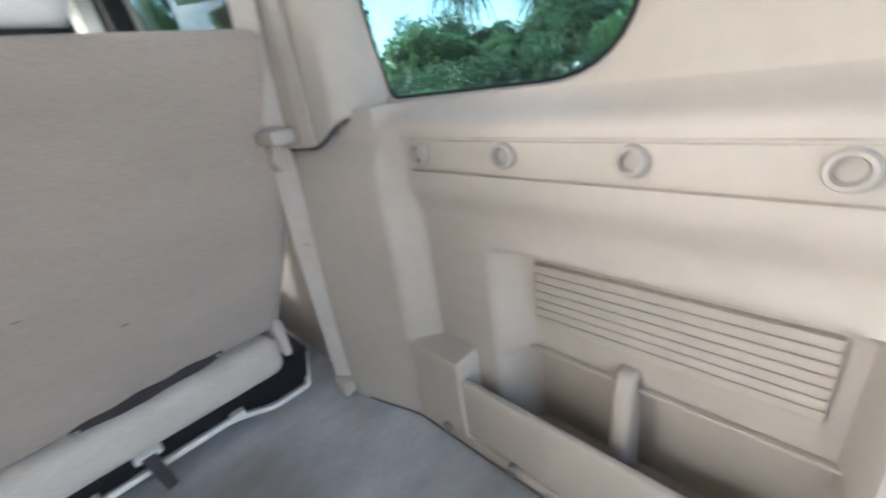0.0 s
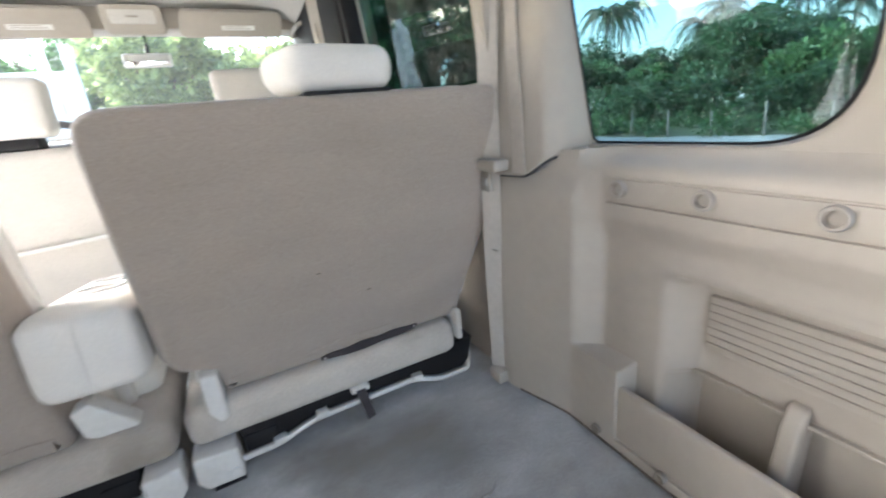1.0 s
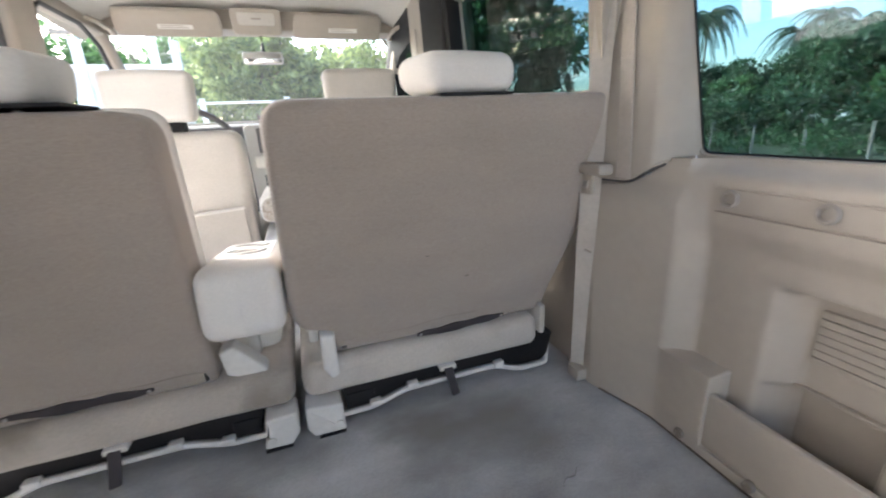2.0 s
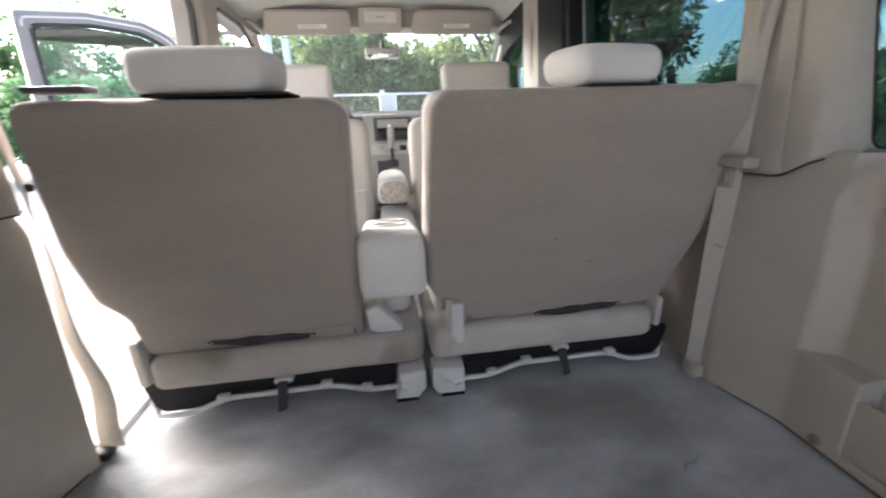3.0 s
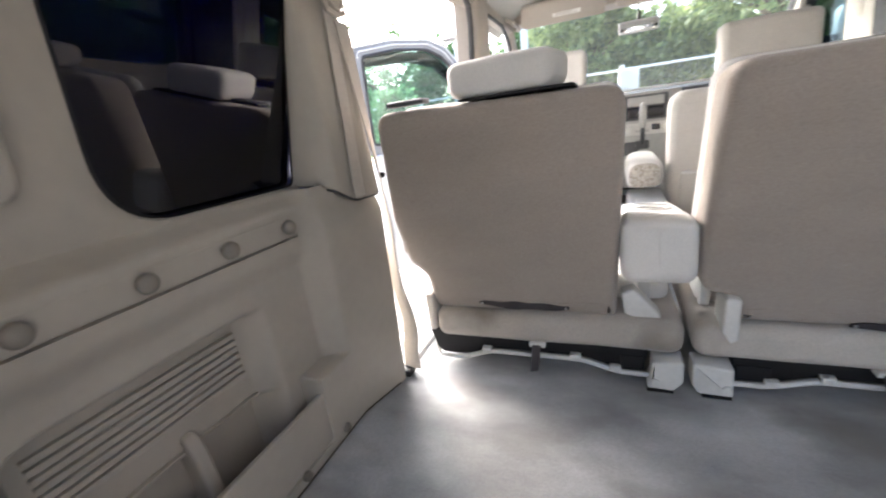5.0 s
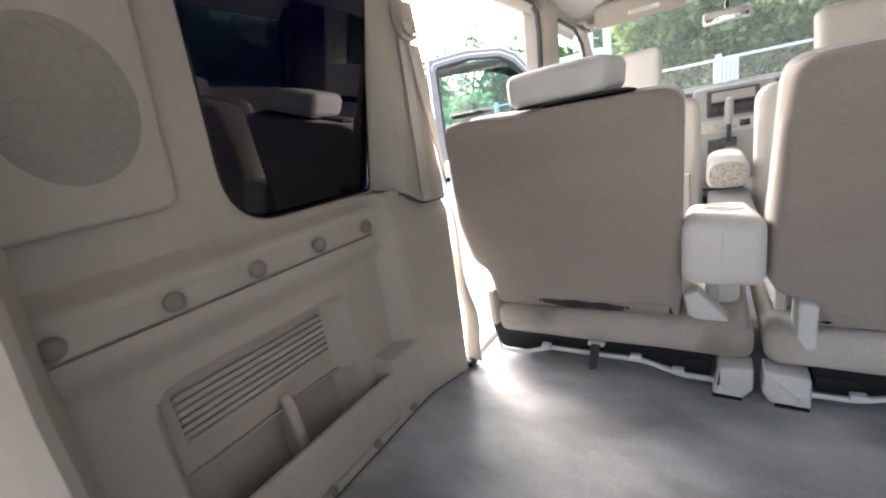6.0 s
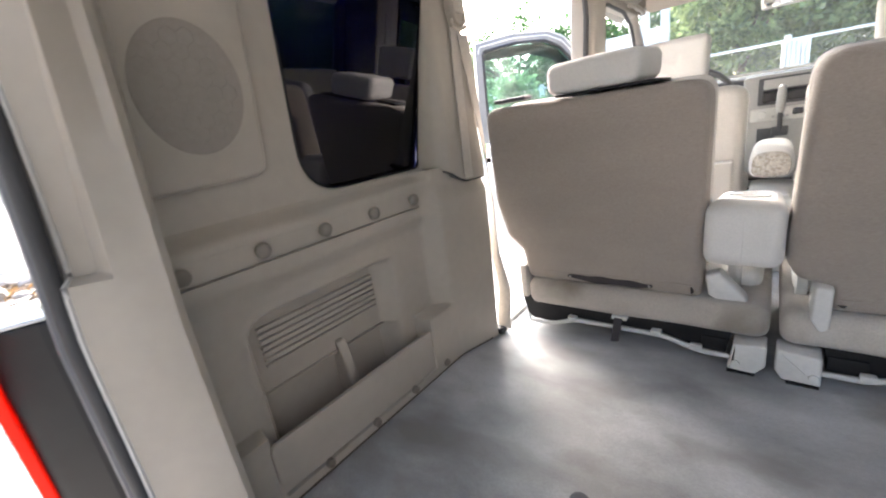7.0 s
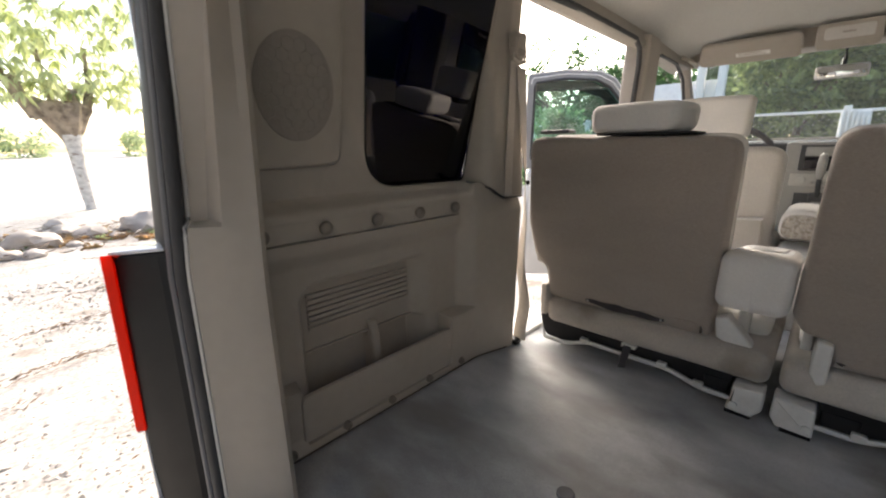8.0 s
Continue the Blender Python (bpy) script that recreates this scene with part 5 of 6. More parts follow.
def leaf_cloud(name, clumps, per, size, spread, mat, parent, seed, droop=0.3, long=1.7, label=""):
    """Many small pointed leaves gathered round clump centres, in one mesh."""
    rnd = np.random.RandomState(seed)
    cs = np.asarray(clumps)
    n = len(cs) * per
    c = np.repeat(cs[:, :3], per, axis=0)
    rad = np.repeat(cs[:, 3], per)
    d = rnd.normal(size=(n, 3))
    d /= np.linalg.norm(d, axis=1)[:, None]
    r = rad * (0.55 + 0.5 * rnd.rand(n)) * spread
    p = c + d * r[:, None]
    axis = d + rnd.normal(size=(n, 3)) * 0.7
    axis[:, 2] -= droop
    axis /= np.linalg.norm(axis, axis=1)[:, None]
    side = np.cross(axis, rnd.normal(size=(n, 3)))
    side /= np.linalg.norm(side, axis=1)[:, None]
    s = size * (0.6 + 0.8 * rnd.rand(n))[:, None]
    up = np.cross(side, axis)
    a, b = p, p + axis * s * long * 0.5 + side * s * 0.42 + up * s * 0.06
    e, f = p + axis * s * long, p + axis * s * long * 0.5 - side * s * 0.42 + up * s * 0.06
    verts = np.stack([a, b, e, f], axis=1).reshape(-1, 3)
    idx = np.arange(n)[:, None] * 4
    faces = np.concatenate([idx + [0, 1, 2], idx + [0, 2, 3]], axis=0)
    me = bpy.data.meshes.new(name)
    me.from_pydata(verts.tolist(), [], faces.tolist())
    me.materials.append(mat)
    ob = new(name, me)
    if parent is not None:
        ob.parent = parent
        ob.matrix_parent_inverse = world_of(parent).inverted()
    if label:
        ob["label"] = label
    return ob


def crown_clumps(rnd, n, rx, ry, rz, centre, lo=0.28, hi=0.5):
    out = []
    for _ in range(n):
        a, b, r = rnd.uniform(0, 6.283), rnd.uniform(-0.9, 1.0), rnd.uniform(0.45, 1.0) ** 0.6
        q = math.sqrt(max(0.0, 1 - b * b))
        out.append((centre[0] + rx * r * q * math.cos(a), centre[1] + ry * r * q * math.sin(a), centre[2] + rz * r * b, rnd.uniform(lo, hi) * min(rx, rz)))
    return out


def broad_tree(at, h, w, mat, seed, label, leaf=0.115, clumps=36, per=400, group="roadside trees", lo=0.28, hi=0.5):
    rnd = random.Random(seed)
    t = thing("tree", (at[0], at[1], GROUND), label, "tree", group)
    base = Vector((at[0], at[1], GROUND))
    fork = base + Vector((rnd.uniform(-0.2, 0.2), rnd.uniform(-0.2, 0.2), h * 0.38))
    bm = tube([base, base.lerp(fork, 0.5) + Vector((0.06, 0.03, 0)), fork], [h * 0.035, h * 0.027, h * 0.022], 8)
    for k in range(6):
        a = k * 1.05 + rnd.uniform(-0.3, 0.3)
        tip = fork + Vector((math.cos(a) * w * 0.33, math.sin(a) * w * 0.33, h * rnd.uniform(0.18, 0.4)))
        tube([fork - Vector((0, 0, 0.1)), fork.lerp(tip, 0.5) + Vector((0, 0, 0.15)), tip], [h * 0.014, h * 0.010, h * 0.004], 6, bm)
    part("trunk", bm, M_KNOT, t)
    cl = crown_clumps(rnd, clumps, w * 0.5, w * 0.5, h * 0.40, (at[0], at[1], GROUND + h * 0.58), lo, hi)
    leaf_cloud("crown", cl, per, leaf, 1.0, mat, t, seed)
    return t


def palm(at, h, seed, label="tall coconut palm with drooping fronds"):
    rnd = random.Random(seed)
    t = thing("palm_tree", (at[0], at[1], GROUND), label, "palm tree", "coconut palms")
    base = Vector((at[0], at[1], GROUND))
    bend = Vector((rnd.uniform(-0.6, 0.6), rnd.uniform(-0.6, 0.6), 0))
    pts = [base + Vector((0, 0, h * f)) + bend * f * f for f in [i / 8 for i in range(9)]]
    part("trunk", tube(pts, [0.13 - 0.05 * i / 8 for i in range(9)], 8), M_KNOT, t)
    top = pts[-1]
    verts, faces = [], []
    for k in range(24):
        a = k * 2.399 + rnd.uniform(-0.2, 0.2)
        rise = rnd.uniform(-0.25, 0.75)
        length = rnd.uniform(3.3, 4.5)
        out = Vector((math.cos(a), math.sin(a), 0))
        sidev = Vector((-math.sin(a), math.cos(a), 0))
        spine = []
        for i in range(13):
            f = i / 12
            spine.append(top + out * (length * f * (1 - 0.25 * f)) + Vector((0, 0, length * (rise * f - 1.25 * f * f * (0.7 + 0.3 * rise)))))
        for i in range(1, 13):
            for s in (-1, 1):
                for j in range(3):
                    p = spine[i - 1].lerp(spine[i], j / 3)
                    d = (spine[i] - spine[i - 1]).normalized()
                    l = 0.95 * math.sin(min(1.0, (i + 1) / 9) * 1.57) * (1.15 - i / 14)
                    tip = p + (sidev * s * 0.75 + d * 0.55 + Vector((0, 0, -0.55))).normalized() * l
                    b = len(verts)
                    verts += [tuple(p), tuple(p + d * 0.11), tuple(tip)]
                    faces.append((b, b + 1, b + 2))
    me = bpy.data.meshes.new("fronds")
    me.from_pydata(verts, [], faces)
    me.materials.append(L_PALM)
    ob = new("fronds", me)
    ob.parent = t
    ob.matrix_parent_inverse = world_of(t).inverted()
    return t


def shrub_belt(name, places, mat, size, per, seed, label):
    t = thing(name, (places[0][0], places[0][1], GROUND), label, "shrubs", kind="stuff")
    return leaf_cloud("foliage", places, per, size, 1.0, mat, t, seed)


def yard_tree():
    """The pruned tree beside the open tailgate: a whitewashed stem, a thick cut-back head and young shoots."""
    x, y = -11.87, 1.27
    t = thing("yard_tree", (x, y, GROUND), "pollarded tree with whitewashed trunk, thick brown head and young leaves", "tree")
    b = Vector((x, y, GROUND))
    v = lambda dx, dy, z: b + Vector((dx, dy, z))
    bm = tube([v(0, 0.02, -0.1), v(0, 0.0, 0.15), v(0.02, -0.02, 0.5), v(0, -0.04, 0.9), v(0, -0.05, 1.3), v(0, -0.06, 1.62)], [0.125, 0.10, 0.115, 0.125, 0.14, 0.19], 14)
    for w in bm.verts:
        w.co += (w.co - v(0, -0.03, w.co.z - GROUND)) * 0.22 * noise.noise((w.co.x * 6, w.co.y * 6, w.co.z * 5))
    part("trunk", bm, M_TRUNK, t)
    head = bmesh.new()
    prev = None
    for z, r in ((1.46, 0.13), (1.60, 0.19), (1.75, 0.27), (1.92, 0.35), (2.10, 0.42), (2.24, 0.43), (2.28, 0.36), (2.18, 0.18), (2.15, 0.02)):
        ring = []
        for k in range(28):
            a = 2 * math.pi * k / 28
            rr = r * (1 + 0.30 * noise.noise((math.cos(a) * 1.6, math.sin(a) * 1.6, z * 1.2)) + 0.14 * noise.noise((math.cos(a) * 5, math.sin(a) * 5, z * 3)))
            zz = z + 0.13 * noise.noise((math.cos(a) * 2.0, math.sin(a) * 2.0, 7.0)) * step(1.8, 2.1, z)
            ring.append(head.verts.new(v(rr * math.cos(a) * 0.8, -0.08 + rr * math.sin(a), zz)))
        if prev:
            for k in range(28):
                head.faces.new((prev[k], prev[(k + 1) % 28], ring[(k + 1) % 28], ring[k]))
        prev = ring
    bmesh.ops.recalc_face_normals(head, faces=head.faces)
    part("pollard_head", head, M_HEADWOOD, t, "knotted brown pollard head")
    tips = []
    for tip, r in (((0.1, -0.95, 2.75), 0.10), ((-0.1, -1.15, 3.4), 0.06), ((0.0, -0.08, 2.55), 0.11), ((0.1, 0.22, 2.75), 0.075), ((0.1, -0.42, 2.7), 0.028), ((0.0, 0.25, 3.4), 0.05), ((-0.3, -0.5, 3.5), 0.05)):
        e = v(tip[0], tip[1] + 0.19, tip[2])
        s = v(tip[0] * 0.5, -0.08 + (tip[1] + 0.27) * 0.55, 1.95)
        part("limb", tube([s, s.lerp(e, 0.5) + Vector((0, (tip[1] + 0.27) * 0.12, -0.02)), e], [r * 1.25, r, r * 0.75], 9), M_HEADWOOD, t)
        tips.append(e)
    rnd = random.Random(5)
    # drooping fans of long leaves on thin shoots
    verts, faces = [], []
    ends = list(tips)
    for _ in range(300):
        a = rnd.uniform(-1, 1)
        ends.append(v(rnd.uniform(-0.8, 0.8), -0.16 + a * 1.75, rnd.uniform(2.5, 4.8) - 0.45 * abs(a) + 0.25 * noise.noise((a * 3, 1.0, 2.0))))
    for e in ends:
        turn = rnd.uniform(0, 6.28)
        for k in range(rnd.randint(7, 12)):
            a = turn + k * 0.62 + rnd.uniform(-0.3, 0.3)
            d = Vector((math.cos(a), math.sin(a), rnd.uniform(-1.1, 0.15))).normalized()
            l = rnd.uniform(0.17, 0.33)
            sd = d.cross(Vector((0, 0, 1))).normalized() * l * 0.13
            sag = Vector((0, 0, -0.10))
            n = len(verts)
            q = [e, e + d * l * 0.45 + sd, e + d * l * 0.45 - sd, e + d * l * 0.8 + sd * 0.7 + sag * 0.5, e + d * l * 0.8 - sd * 0.7 + sag * 0.5, e + d * l + sag]
            verts += [tuple(c) for c in q]
            faces += [(n, n + 1, n + 2), (n + 1, n + 3, n + 4, n + 2), (n + 3, n + 5, n + 4)]
    me = bpy.data.meshes.new("leaves")
    me.from_pydata(verts, [], faces)
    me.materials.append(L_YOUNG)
    ob = new("leaves", me)
    ob.parent = t
    ob.matrix_parent_inverse = world_of(t).inverted()


def stones():
    spots = [(-7.55, 0.20, 0.27), (-7.2, -0.22, 0.20), (-7.0, 0.02, 0.12), (-6.9, 0.22, 0.11), (-8.3, 0.62, 0.20), (-7.9, 0.86, 0.20), (-9.4, 0.55, 0.16), (-8.0, 1.58, 0.36), (-8.6, 2.2, 0.40), (-7.6, -0.75, 0.30), (-7.3, 0.62, 0.09), (-7.6, 1.12, 0.10), (-6.6, -0.30, 0.10), (-8.5, 3.1, 0.4)]
    for i, (x, y, r) in enumerate(spots):
        bm = bmesh.new()
        bmesh.ops.create_icosphere(bm, subdivisions=3, radius=r * 0.85)
        for v in bm.verts:
            d = v.co.normalized()
            v.co = Vector((v.co.x * 1.05, v.co.y * 1.22, v.co.z * 0.88)) * (1 + 0.28 * noise.noise((d.x * 1.5 + i * 7, d.y * 1.5, d.z * 1.5)) + 0.12 * noise.noise((d.x * 4, d.y * 4 + i, d.z * 4)))
            v.co += Vector((x, y, GROUND + r * 0.22))
        ob = part("boulder", bm, M_ROCK, None, sharp=28)
        tagged(ob, "weathered pale boulder half sunk at the edge of the yard", "rock", "yard stones")


def litter():
    """Dry leaves and twigs on the bare earth, thickest between the stones."""
    t = thing("leaf_litter", (-6, 1, GROUND), "dry brown leaves and twigs scattered on pale earth", "leaf litter", kind="stuff")
    rnd = np.random.RandomState(8)
    verts, faces = [], []

    def flake(x, y, l, wd, a, lift):
        n = len(verts)
        c, s = math.cos(a), math.sin(a)
        z = GROUND + 0.02 + lift
        for u, q, dz in ((-l, 0, 0), (0, wd, 0.35 * wd), (l, 0, 0.3 * l), (0, -wd, 0)):
            verts.append((x + u * c - q * s, y + u * s + q * c, z + dz))
        faces.append((n, n + 1, n + 2, n + 3))
    for _ in range(60000):
        x = -1.3 - 9.5 * rnd.rand() ** 1.25
        y = rnd.uniform(-2.2, 3.2)
        if noise.noise((x * 0.7, y * 1.5, 3.0)) + 0.25 * rnd.randn() < 0.08:
            continue
        k = 0.003 + 0.008 * rnd.rand() ** 2
        flake(x, y, k * 1.6, k * 0.55, rnd.uniform(0, 6.3), 0.004)
    for _ in range(1500):
        x, y = rnd.normal(-8.0, 0.55), rnd.uniform(-1.6, 3.4)
        k = 0.02 + 0.04 * rnd.rand()
        flake(x, y, k * 1.8, k * 0.35, rnd.uniform(0, 6.3), 0.01 + 0.06 * rnd.rand())
    for _ in range(9):
        x, y = -2.2 - 5.2 * rnd.rand(), rnd.uniform(-0.8, 1.4)
        along = rnd.uniform(0.9, 2.1)
        for _ in range(150):
            u = rnd.randn() * 0.22
            k = 0.004 + 0.010 * rnd.rand()
            flake(x + u * math.cos(along) + 0.03 * rnd.randn(), y + u * math.sin(along) + 0.03 * rnd.randn(), k * 2.2, k * 0.5, along + 0.5 * rnd.randn(), 0.004 + 0.012 * rnd.rand())
    me = bpy.data.meshes.new("flakes")
    me.from_pydata(verts, [], faces)
    me.materials.append(M_LITTER)
    ob = new("flakes", me)
    ob.parent = t
    ob.matrix_parent_inverse = world_of(t).inverted()


def clods():
    """Small clods and pebbles strewn over the bare earth."""
    t = thing("earth_clods", (-4, 0.5, GROUND), "small dry clods and pebbles on pale earth", "pebbles", kind="stuff")
    rnd = np.random.RandomState(17)
    verts, faces = [], []
    for _ in range(11000):
        x, y = -1.2 - 5.5 * rnd.rand() ** 1.4, rnd.uniform(-1.6, 1.8)
        if noise.noise((x * 1.3, y * 1.3, 8.0)) + 0.35 * rnd.randn() < 0.0:
            continue
        r = 0.004 + 0.013 * rnd.rand() ** 2.5
        a = rnd.uniform(0, 6.3)
        n = len(verts)
        z = GROUND + 0.02 * noise.noise((x * 1.1, y * 1.1, 4))
        for k in range(5):
            q = r * rnd.uniform(0.7, 1.4)
            verts.append((x + q * math.cos(a + k * 1.2566), y + 1.5 * q * math.sin(a + k * 1.2566), z - 0.003))
        verts.append((x + 0.3 * r * rnd.randn(), y + 0.3 * r * rnd.randn(), z + r * rnd.uniform(0.3, 0.8)))
        faces += [(n + k, n + (k + 1) % 5, n + 5) for k in range(5)]
    me = bpy.data.meshes.new("clods")
    me.from_pydata(verts, [], faces)
    me.materials.append(M_EARTH)
    ob = new("clods", me)
    ob.parent = t
    ob.matrix_parent_inverse = world_of(t).inverted()


def tufts():
    """Dry straw and a few green blades between the stones."""
    for name, mat, seed, count, label in (("dry_grass", L_STRAW, 31, 70, "dry straw tufts between the stones"), ("weeds", L_HEDGE, 32, 14, "sparse green weeds between the stones")):
        t = thing(name, (-7.8, 0.9, GROUND), label, "grass", kind="stuff")
        rnd = np.random.RandomState(seed)
        verts, faces = [], []
        for _ in range(count):
            x, y = rnd.normal(-7.7, 0.4), rnd.uniform(-0.9, 2.4)
            for _ in range(22):
                a, l = rnd.uniform(0, 6.3), rnd.uniform(0.07, 0.24)
                d = Vector((math.cos(a), math.sin(a), rnd.uniform(0.15, 1.1))).normalized()
                side = d.cross(Vector((0, 0, 1))).normalized() * 0.006
                p = Vector((x + 0.05 * rnd.randn(), y + 0.05 * rnd.randn(), GROUND))
                n = len(verts)
                verts += [tuple(p - side), tuple(p + side), tuple(p + d * l * 0.6 + side * 0.8), tuple(p + d * l + Vector((0, 0, -0.35 * l))), tuple(p + d * l * 0.6 - side * 0.8)]
                faces.append((n, n + 1, n + 2, n + 3, n + 4))
        me = bpy.data.meshes.new("blades")
        me.from_pydata(verts, [], faces)
        me.materials.append(mat)
        ob = new("blades", me)
        ob.parent = t
        ob.matrix_parent_inverse = world_of(t).inverted()


def fence():
    f = thing("fence", (-1.0, 9.5, GROUND), "white rail fence with wire mesh in front of trees", "fence")
    y = 9.5
    for x in (-5.6, -4.2, -2.8, -1.42, 0.05, 1.6, 3.2):
        part("post", box(x - 0.045, x + 0.045, y - 0.04, y + 0.04, GROUND - 0.1, 1.30, 0.006), M_POST, f)
    for z in (1.22, 0.55):
        part("rail", tube([(-5.8, y, z), (-1.2, y, z), (3.4, y, z)], 0.025, 6), M_POST, f)
    bm = bmesh.new()
    for k in range(-6, 92):
        for s in (-1, 1):
            x = -5.6 + k * 0.1
            x1 = x + s * 0.66
            a, b = max(-5.6, min(3.2, x)), max(-5.6, min(3.2, x1))
            if abs(b - a) < 0.05:
                continue
            tube([(a, y - 0.01, 0.55 + (a - x) / (x1 - x) * 0.66), (b, y - 0.01, 0.55 + (b - x) / (x1 - x) * 0.66)], 0.0018, 3, bm)
    part("mesh", bm, M_WIRE, f, "galvanised wire mesh")
    g = thing("gate_post", (-0.02, 9.2, GROUND), "white fluted concrete gate post with a flared head", "post")
    part("shaft", box(-0.02, 0.32, 9.1, 9.4, GROUND - 0.1, 1.20, 0.02), M_POST, g)
    for k in range(6):
        part("fin", box(0.0 + 0.055 * k, 0.03 + 0.055 * k, 9.05, 9.12, 0.6, 1.26 - 0.03 * k, 0.005), M_POST, g)
    h = thing("shed", (-3.2, 13.0, GROUND), "white shed wall with posts beyond the fence", "shed")
    part("wall", box(-4.6, -2.30, 13.0, 13.2, GROUND - 0.1, 2.35, 0.01), M_POST, h)
    for x, top in ((-4.3, 2.9), (-2.80, 3.2), (-2.34, 2.85)):
        part("post", box(x - 0.09, x + 0.09, 12.82, 12.98, GROUND - 0.1, top, 0.006), M_POST, h)
    part("beam", box(-4.7, -2.7, 12.85, 12.95, 2.95, 3.05, 0.006), M_BARK, h, "weathered roof beam")


ground()
verge()
yard_tree()
stones()
litter()
clods()
tufts()
fence()
rnd = random.Random(21)
# trees ahead of the windscreen
k = 0
for x, y, h, w, mat in ((-0.9, 15.5, 4.6, 3.6, L_FRONT), (-1.3, 19.0, 5.0, 4.2, L_DARK), (1.0, 16.0, 3.9, 3.4, L_FRONT), (3.9, 14.5, 6.2, 4.4, L_FRONT), (7.0, 14.0, 8.0, 5.6, L_MID),
                        (-4.6, 19.5, 6.2, 5.0, L_MID), (2.4, 20.0, 4.3, 5.0, L_LIGHT), (5.4, 10.6, 5.0, 3.2, L_DARK)):
    k += 1
    broad_tree((x, y), h, w, mat, 100 + k, "dense broad-leaved tree beyond the fence", leaf=0.115, clumps=58, per=210, lo=0.11, hi=0.24)
# trees on the right of the road
for x, y, h, w, mat in ((18.0, 19.0, 4.2, 5.5, L_MID), (20.5, 16.0, 4.0, 5.5, L_MID), (22.0, 12.2, 4.4, 6.0, L_DARK), (21.5, 8.6, 3.8, 5.5, L_MID), (23.0, 5.4, 4.0, 6.0, L_MID), (22.5, 2.0, 3.3, 5.0, L_LIGHT),
                        (27.0, 20.0, 5.6, 7.0, L_DARK), (28.0, 14.0, 5.4, 7.0, L_DARK), (29.0, 8.0, 4.8, 7.0, L_DARK), (28.0, 3.0, 4.2, 7.0, L_MID), (24.0, 24.0, 6.0, 7.0, L_DARK), (23.0, -2.0, 4.0, 6.0, L_MID)):
    k += 1
    broad_tree((x, y), h * (0.52 + 0.50 * ((k * 0.618) % 1.0)), w * 0.85, mat, 100 + k, "broad-leaved tree in the thicket across the road", leaf=0.125)
for turn, far, h in ((48.8, 27, 6.6), (50.6, 30, 7.4), (58.8, 30, 5.9), (60.6, 33, 7.0), (62.2, 29, 5.8), (66.6, 32, 6.8), (69.0, 28, 4.8), (71.0, 34, 6.2)):
    far, h = far * 1.55, h * 1.55 - 2.2
    x, y = 0.2 + far * math.sin(radians(turn)), 0.66 + far * math.cos(radians(turn))
    k += 1
    palm((x, y), h, 300 + k)
belt = [(15.3 + rnd.uniform(-0.8, 0.8), y * 0.40 - 8 + rnd.uniform(-0.3, 0.3), GROUND + rnd.uniform(0.1, 1.25), rnd.uniform(0.45, 0.9)) for y in range(84)]
shrub_belt("undergrowth", belt, L_DARK, 0.12, 260, 61, "low undergrowth along the far side of the road")
scrub = [(12.9 + rnd.uniform(-0.9, 0.9), y * 0.30 - 8 + rnd.uniform(-0.3, 0.3), GROUND + rnd.uniform(0.0, 0.35), rnd.uniform(0.22, 0.42)) for y in range(112)]
shrub_belt("scrub", scrub, L_MID, 0.085, 150, 63, "low green scrub in front of the thicket")
posts = thing("stake_row", (11.9, 8.0, GROUND), "thin weathered stakes in front of the thicket", "stakes")
for j in range(14):
    yy = 1.0 + j * 1.25
    part("stake", tube([(11.9, yy, GROUND - 0.05), (11.92 + 0.05 * math.sin(j), yy + 0.03, GROUND + 0.75 + 0.1 * math.sin(j * 2.1))], 0.028, 6), M_BARK, posts)
hedge = [(-31 + rnd.uniform(-1.0, 1.0), (-14 + 0.42 * j) if j < 38 else rnd.uniform(4.8, 5.6), GROUND + 0.95 + rnd.uniform(0.1, 1.15), rnd.uniform(0.35, 0.65)) for j in range(42)]
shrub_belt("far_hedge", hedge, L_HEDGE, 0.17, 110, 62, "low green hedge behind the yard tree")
b = thing("bush", (-3.9, 7.6, GROUND), "leafy green bush beside the open front door", "bush")
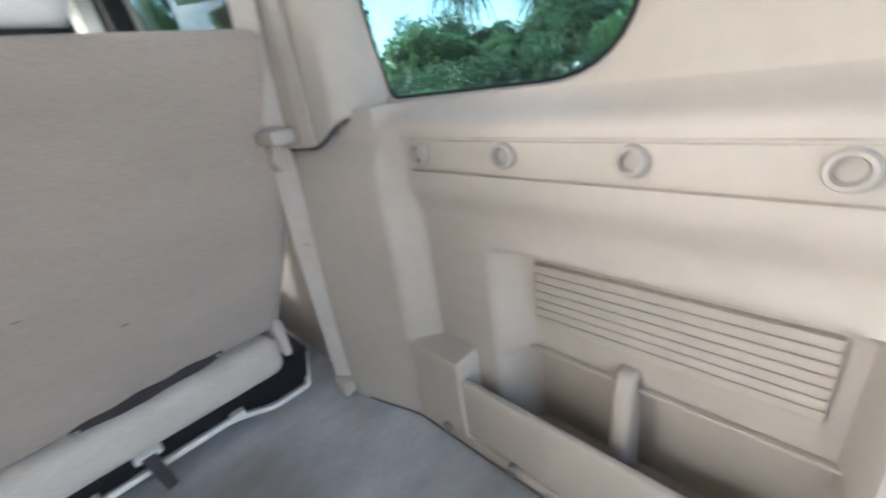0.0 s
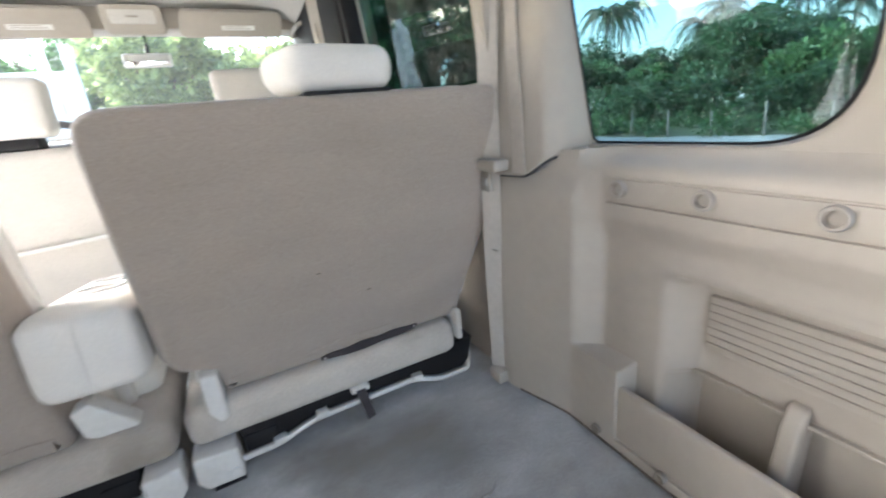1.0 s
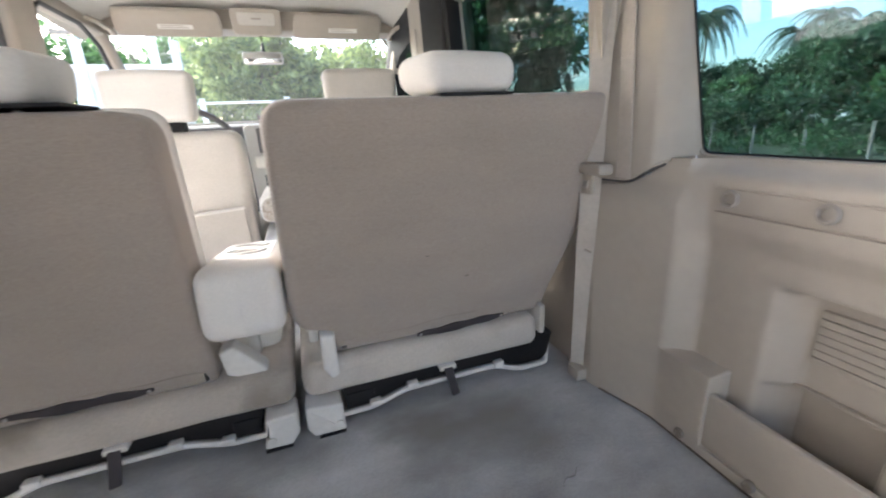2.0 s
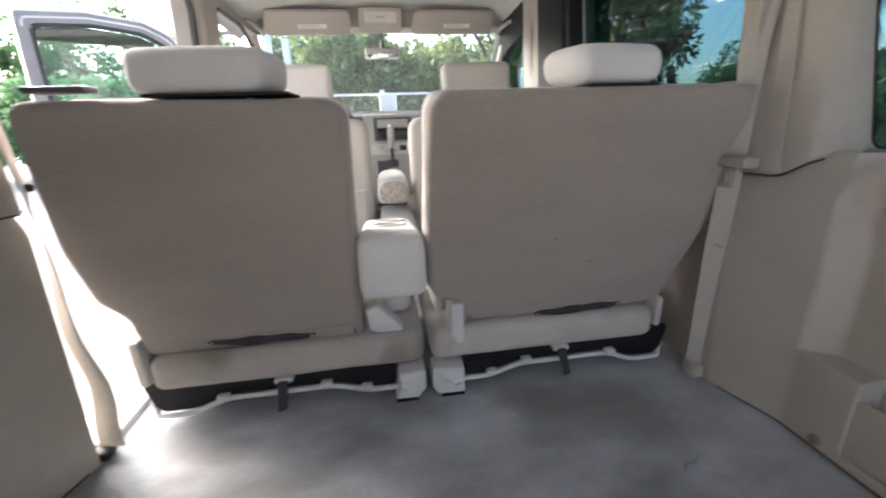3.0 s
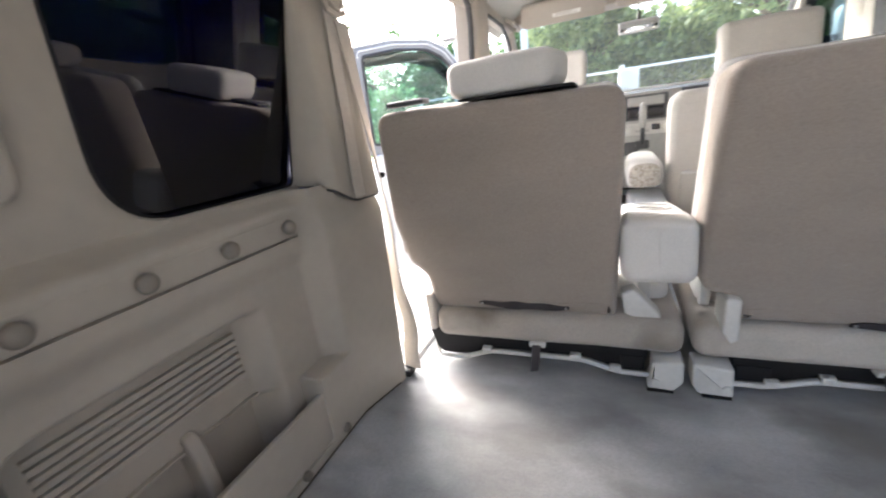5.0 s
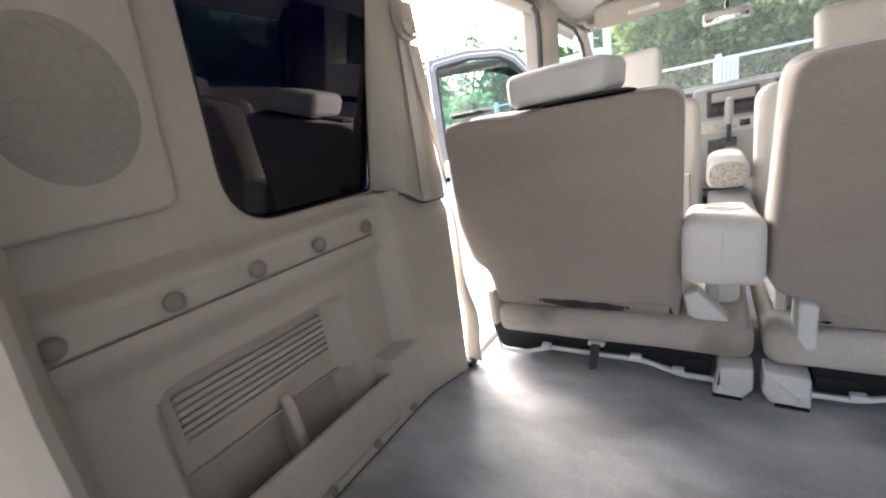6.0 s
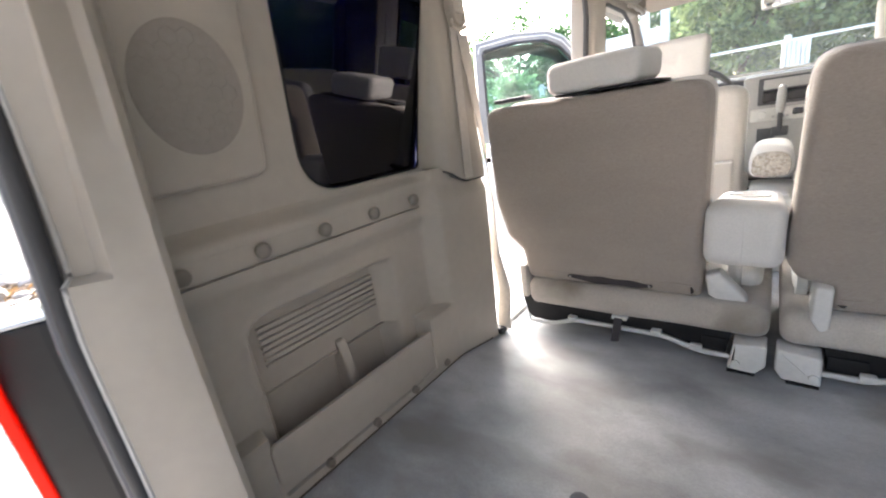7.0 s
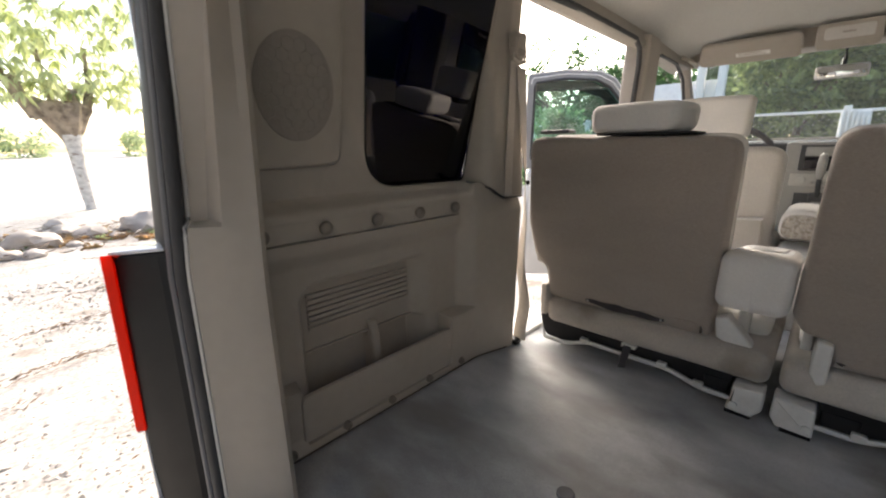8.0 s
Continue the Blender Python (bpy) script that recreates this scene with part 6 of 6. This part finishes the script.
part("stems", tube([(-3.9, 7.6, GROUND - 0.05), (-3.92, 7.58, GROUND + 0.5), (-3.85, 7.6, GROUND + 1.1)], [0.05, 0.04, 0.02], 7), M_BARK, b)
leaf_cloud("foliage", crown_clumps(rnd, 22, 0.62, 0.6, 0.85, (-3.9, 7.6, GROUND + 1.05)), 240, 0.065, 1.0, L_BUSH, b, 77)
for x, y, h, w, mat in ((-9.6, 18.5, 6.1, 5.4, L_MID), (-6.9, 18.6, 4.7, 4.0, L_MID), (-13.5, 20.0, 5.2, 5.0, L_MID), (-8.4, 13.5, 2.6, 3.6, L_BUSH), (-11.0, 13.0, 2.6, 3.6, L_BUSH)):
    k += 1
    broad_tree((x, y), h, w, mat, 100 + k, "broad-leaved tree beyond the driver door", leaf=0.12, clumps=40, per=150, lo=0.14, hi=0.32)
# unseen trees added behind on the right to block sky light from there
for x, y, h, w, mat in ((12.0, -4.0, 8.0, 7.0, L_DARK), (10.0, -9.0, 9.0, 7.5, L_DARK), (7.5, -13.5, 9.0, 7.5, L_MID), (15.0, -10.0, 9.0, 8.0, L_DARK), (3.5, -17.0, 9.0, 7.5, L_DARK)):
    k += 1
    broad_tree((x, y), h, w, mat, 100 + k, "unseen tall broad-leaved tree added to shade the rear right", leaf=0.26, clumps=40, per=150)


def rear_wall():
    """Unseen walls added behind the vehicle to hold back light from the rear."""
    w = thing("wall_rear", (3.0, -1.8, GROUND), "unseen grey walls added behind the vehicle to block light", "wall", kind="structure")
    part("left_light_blocker", box(-7.5, -0.55, -2.2, -1.75, GROUND - 0.1, 4.4, 0.01), M_PLASTER, w)
    part("blocker_overhang", box(-7.9, -0.25, -2.3, -1.25, 4.4, 4.55, 0.01), M_DASH, w, "unseen dark overhang that blocks sky light")
    part("right_light_blocker", box(1.0, 12.0, -2.0, -1.75, GROUND - 0.1, 2.6, 0.01), M_PLASTER, w)
    part("side_light_blocker", box(2.3, 2.55, -1.75, -0.3, GROUND - 0.1, 2.6, 0.01), M_PLASTER, w)


rear_wall()
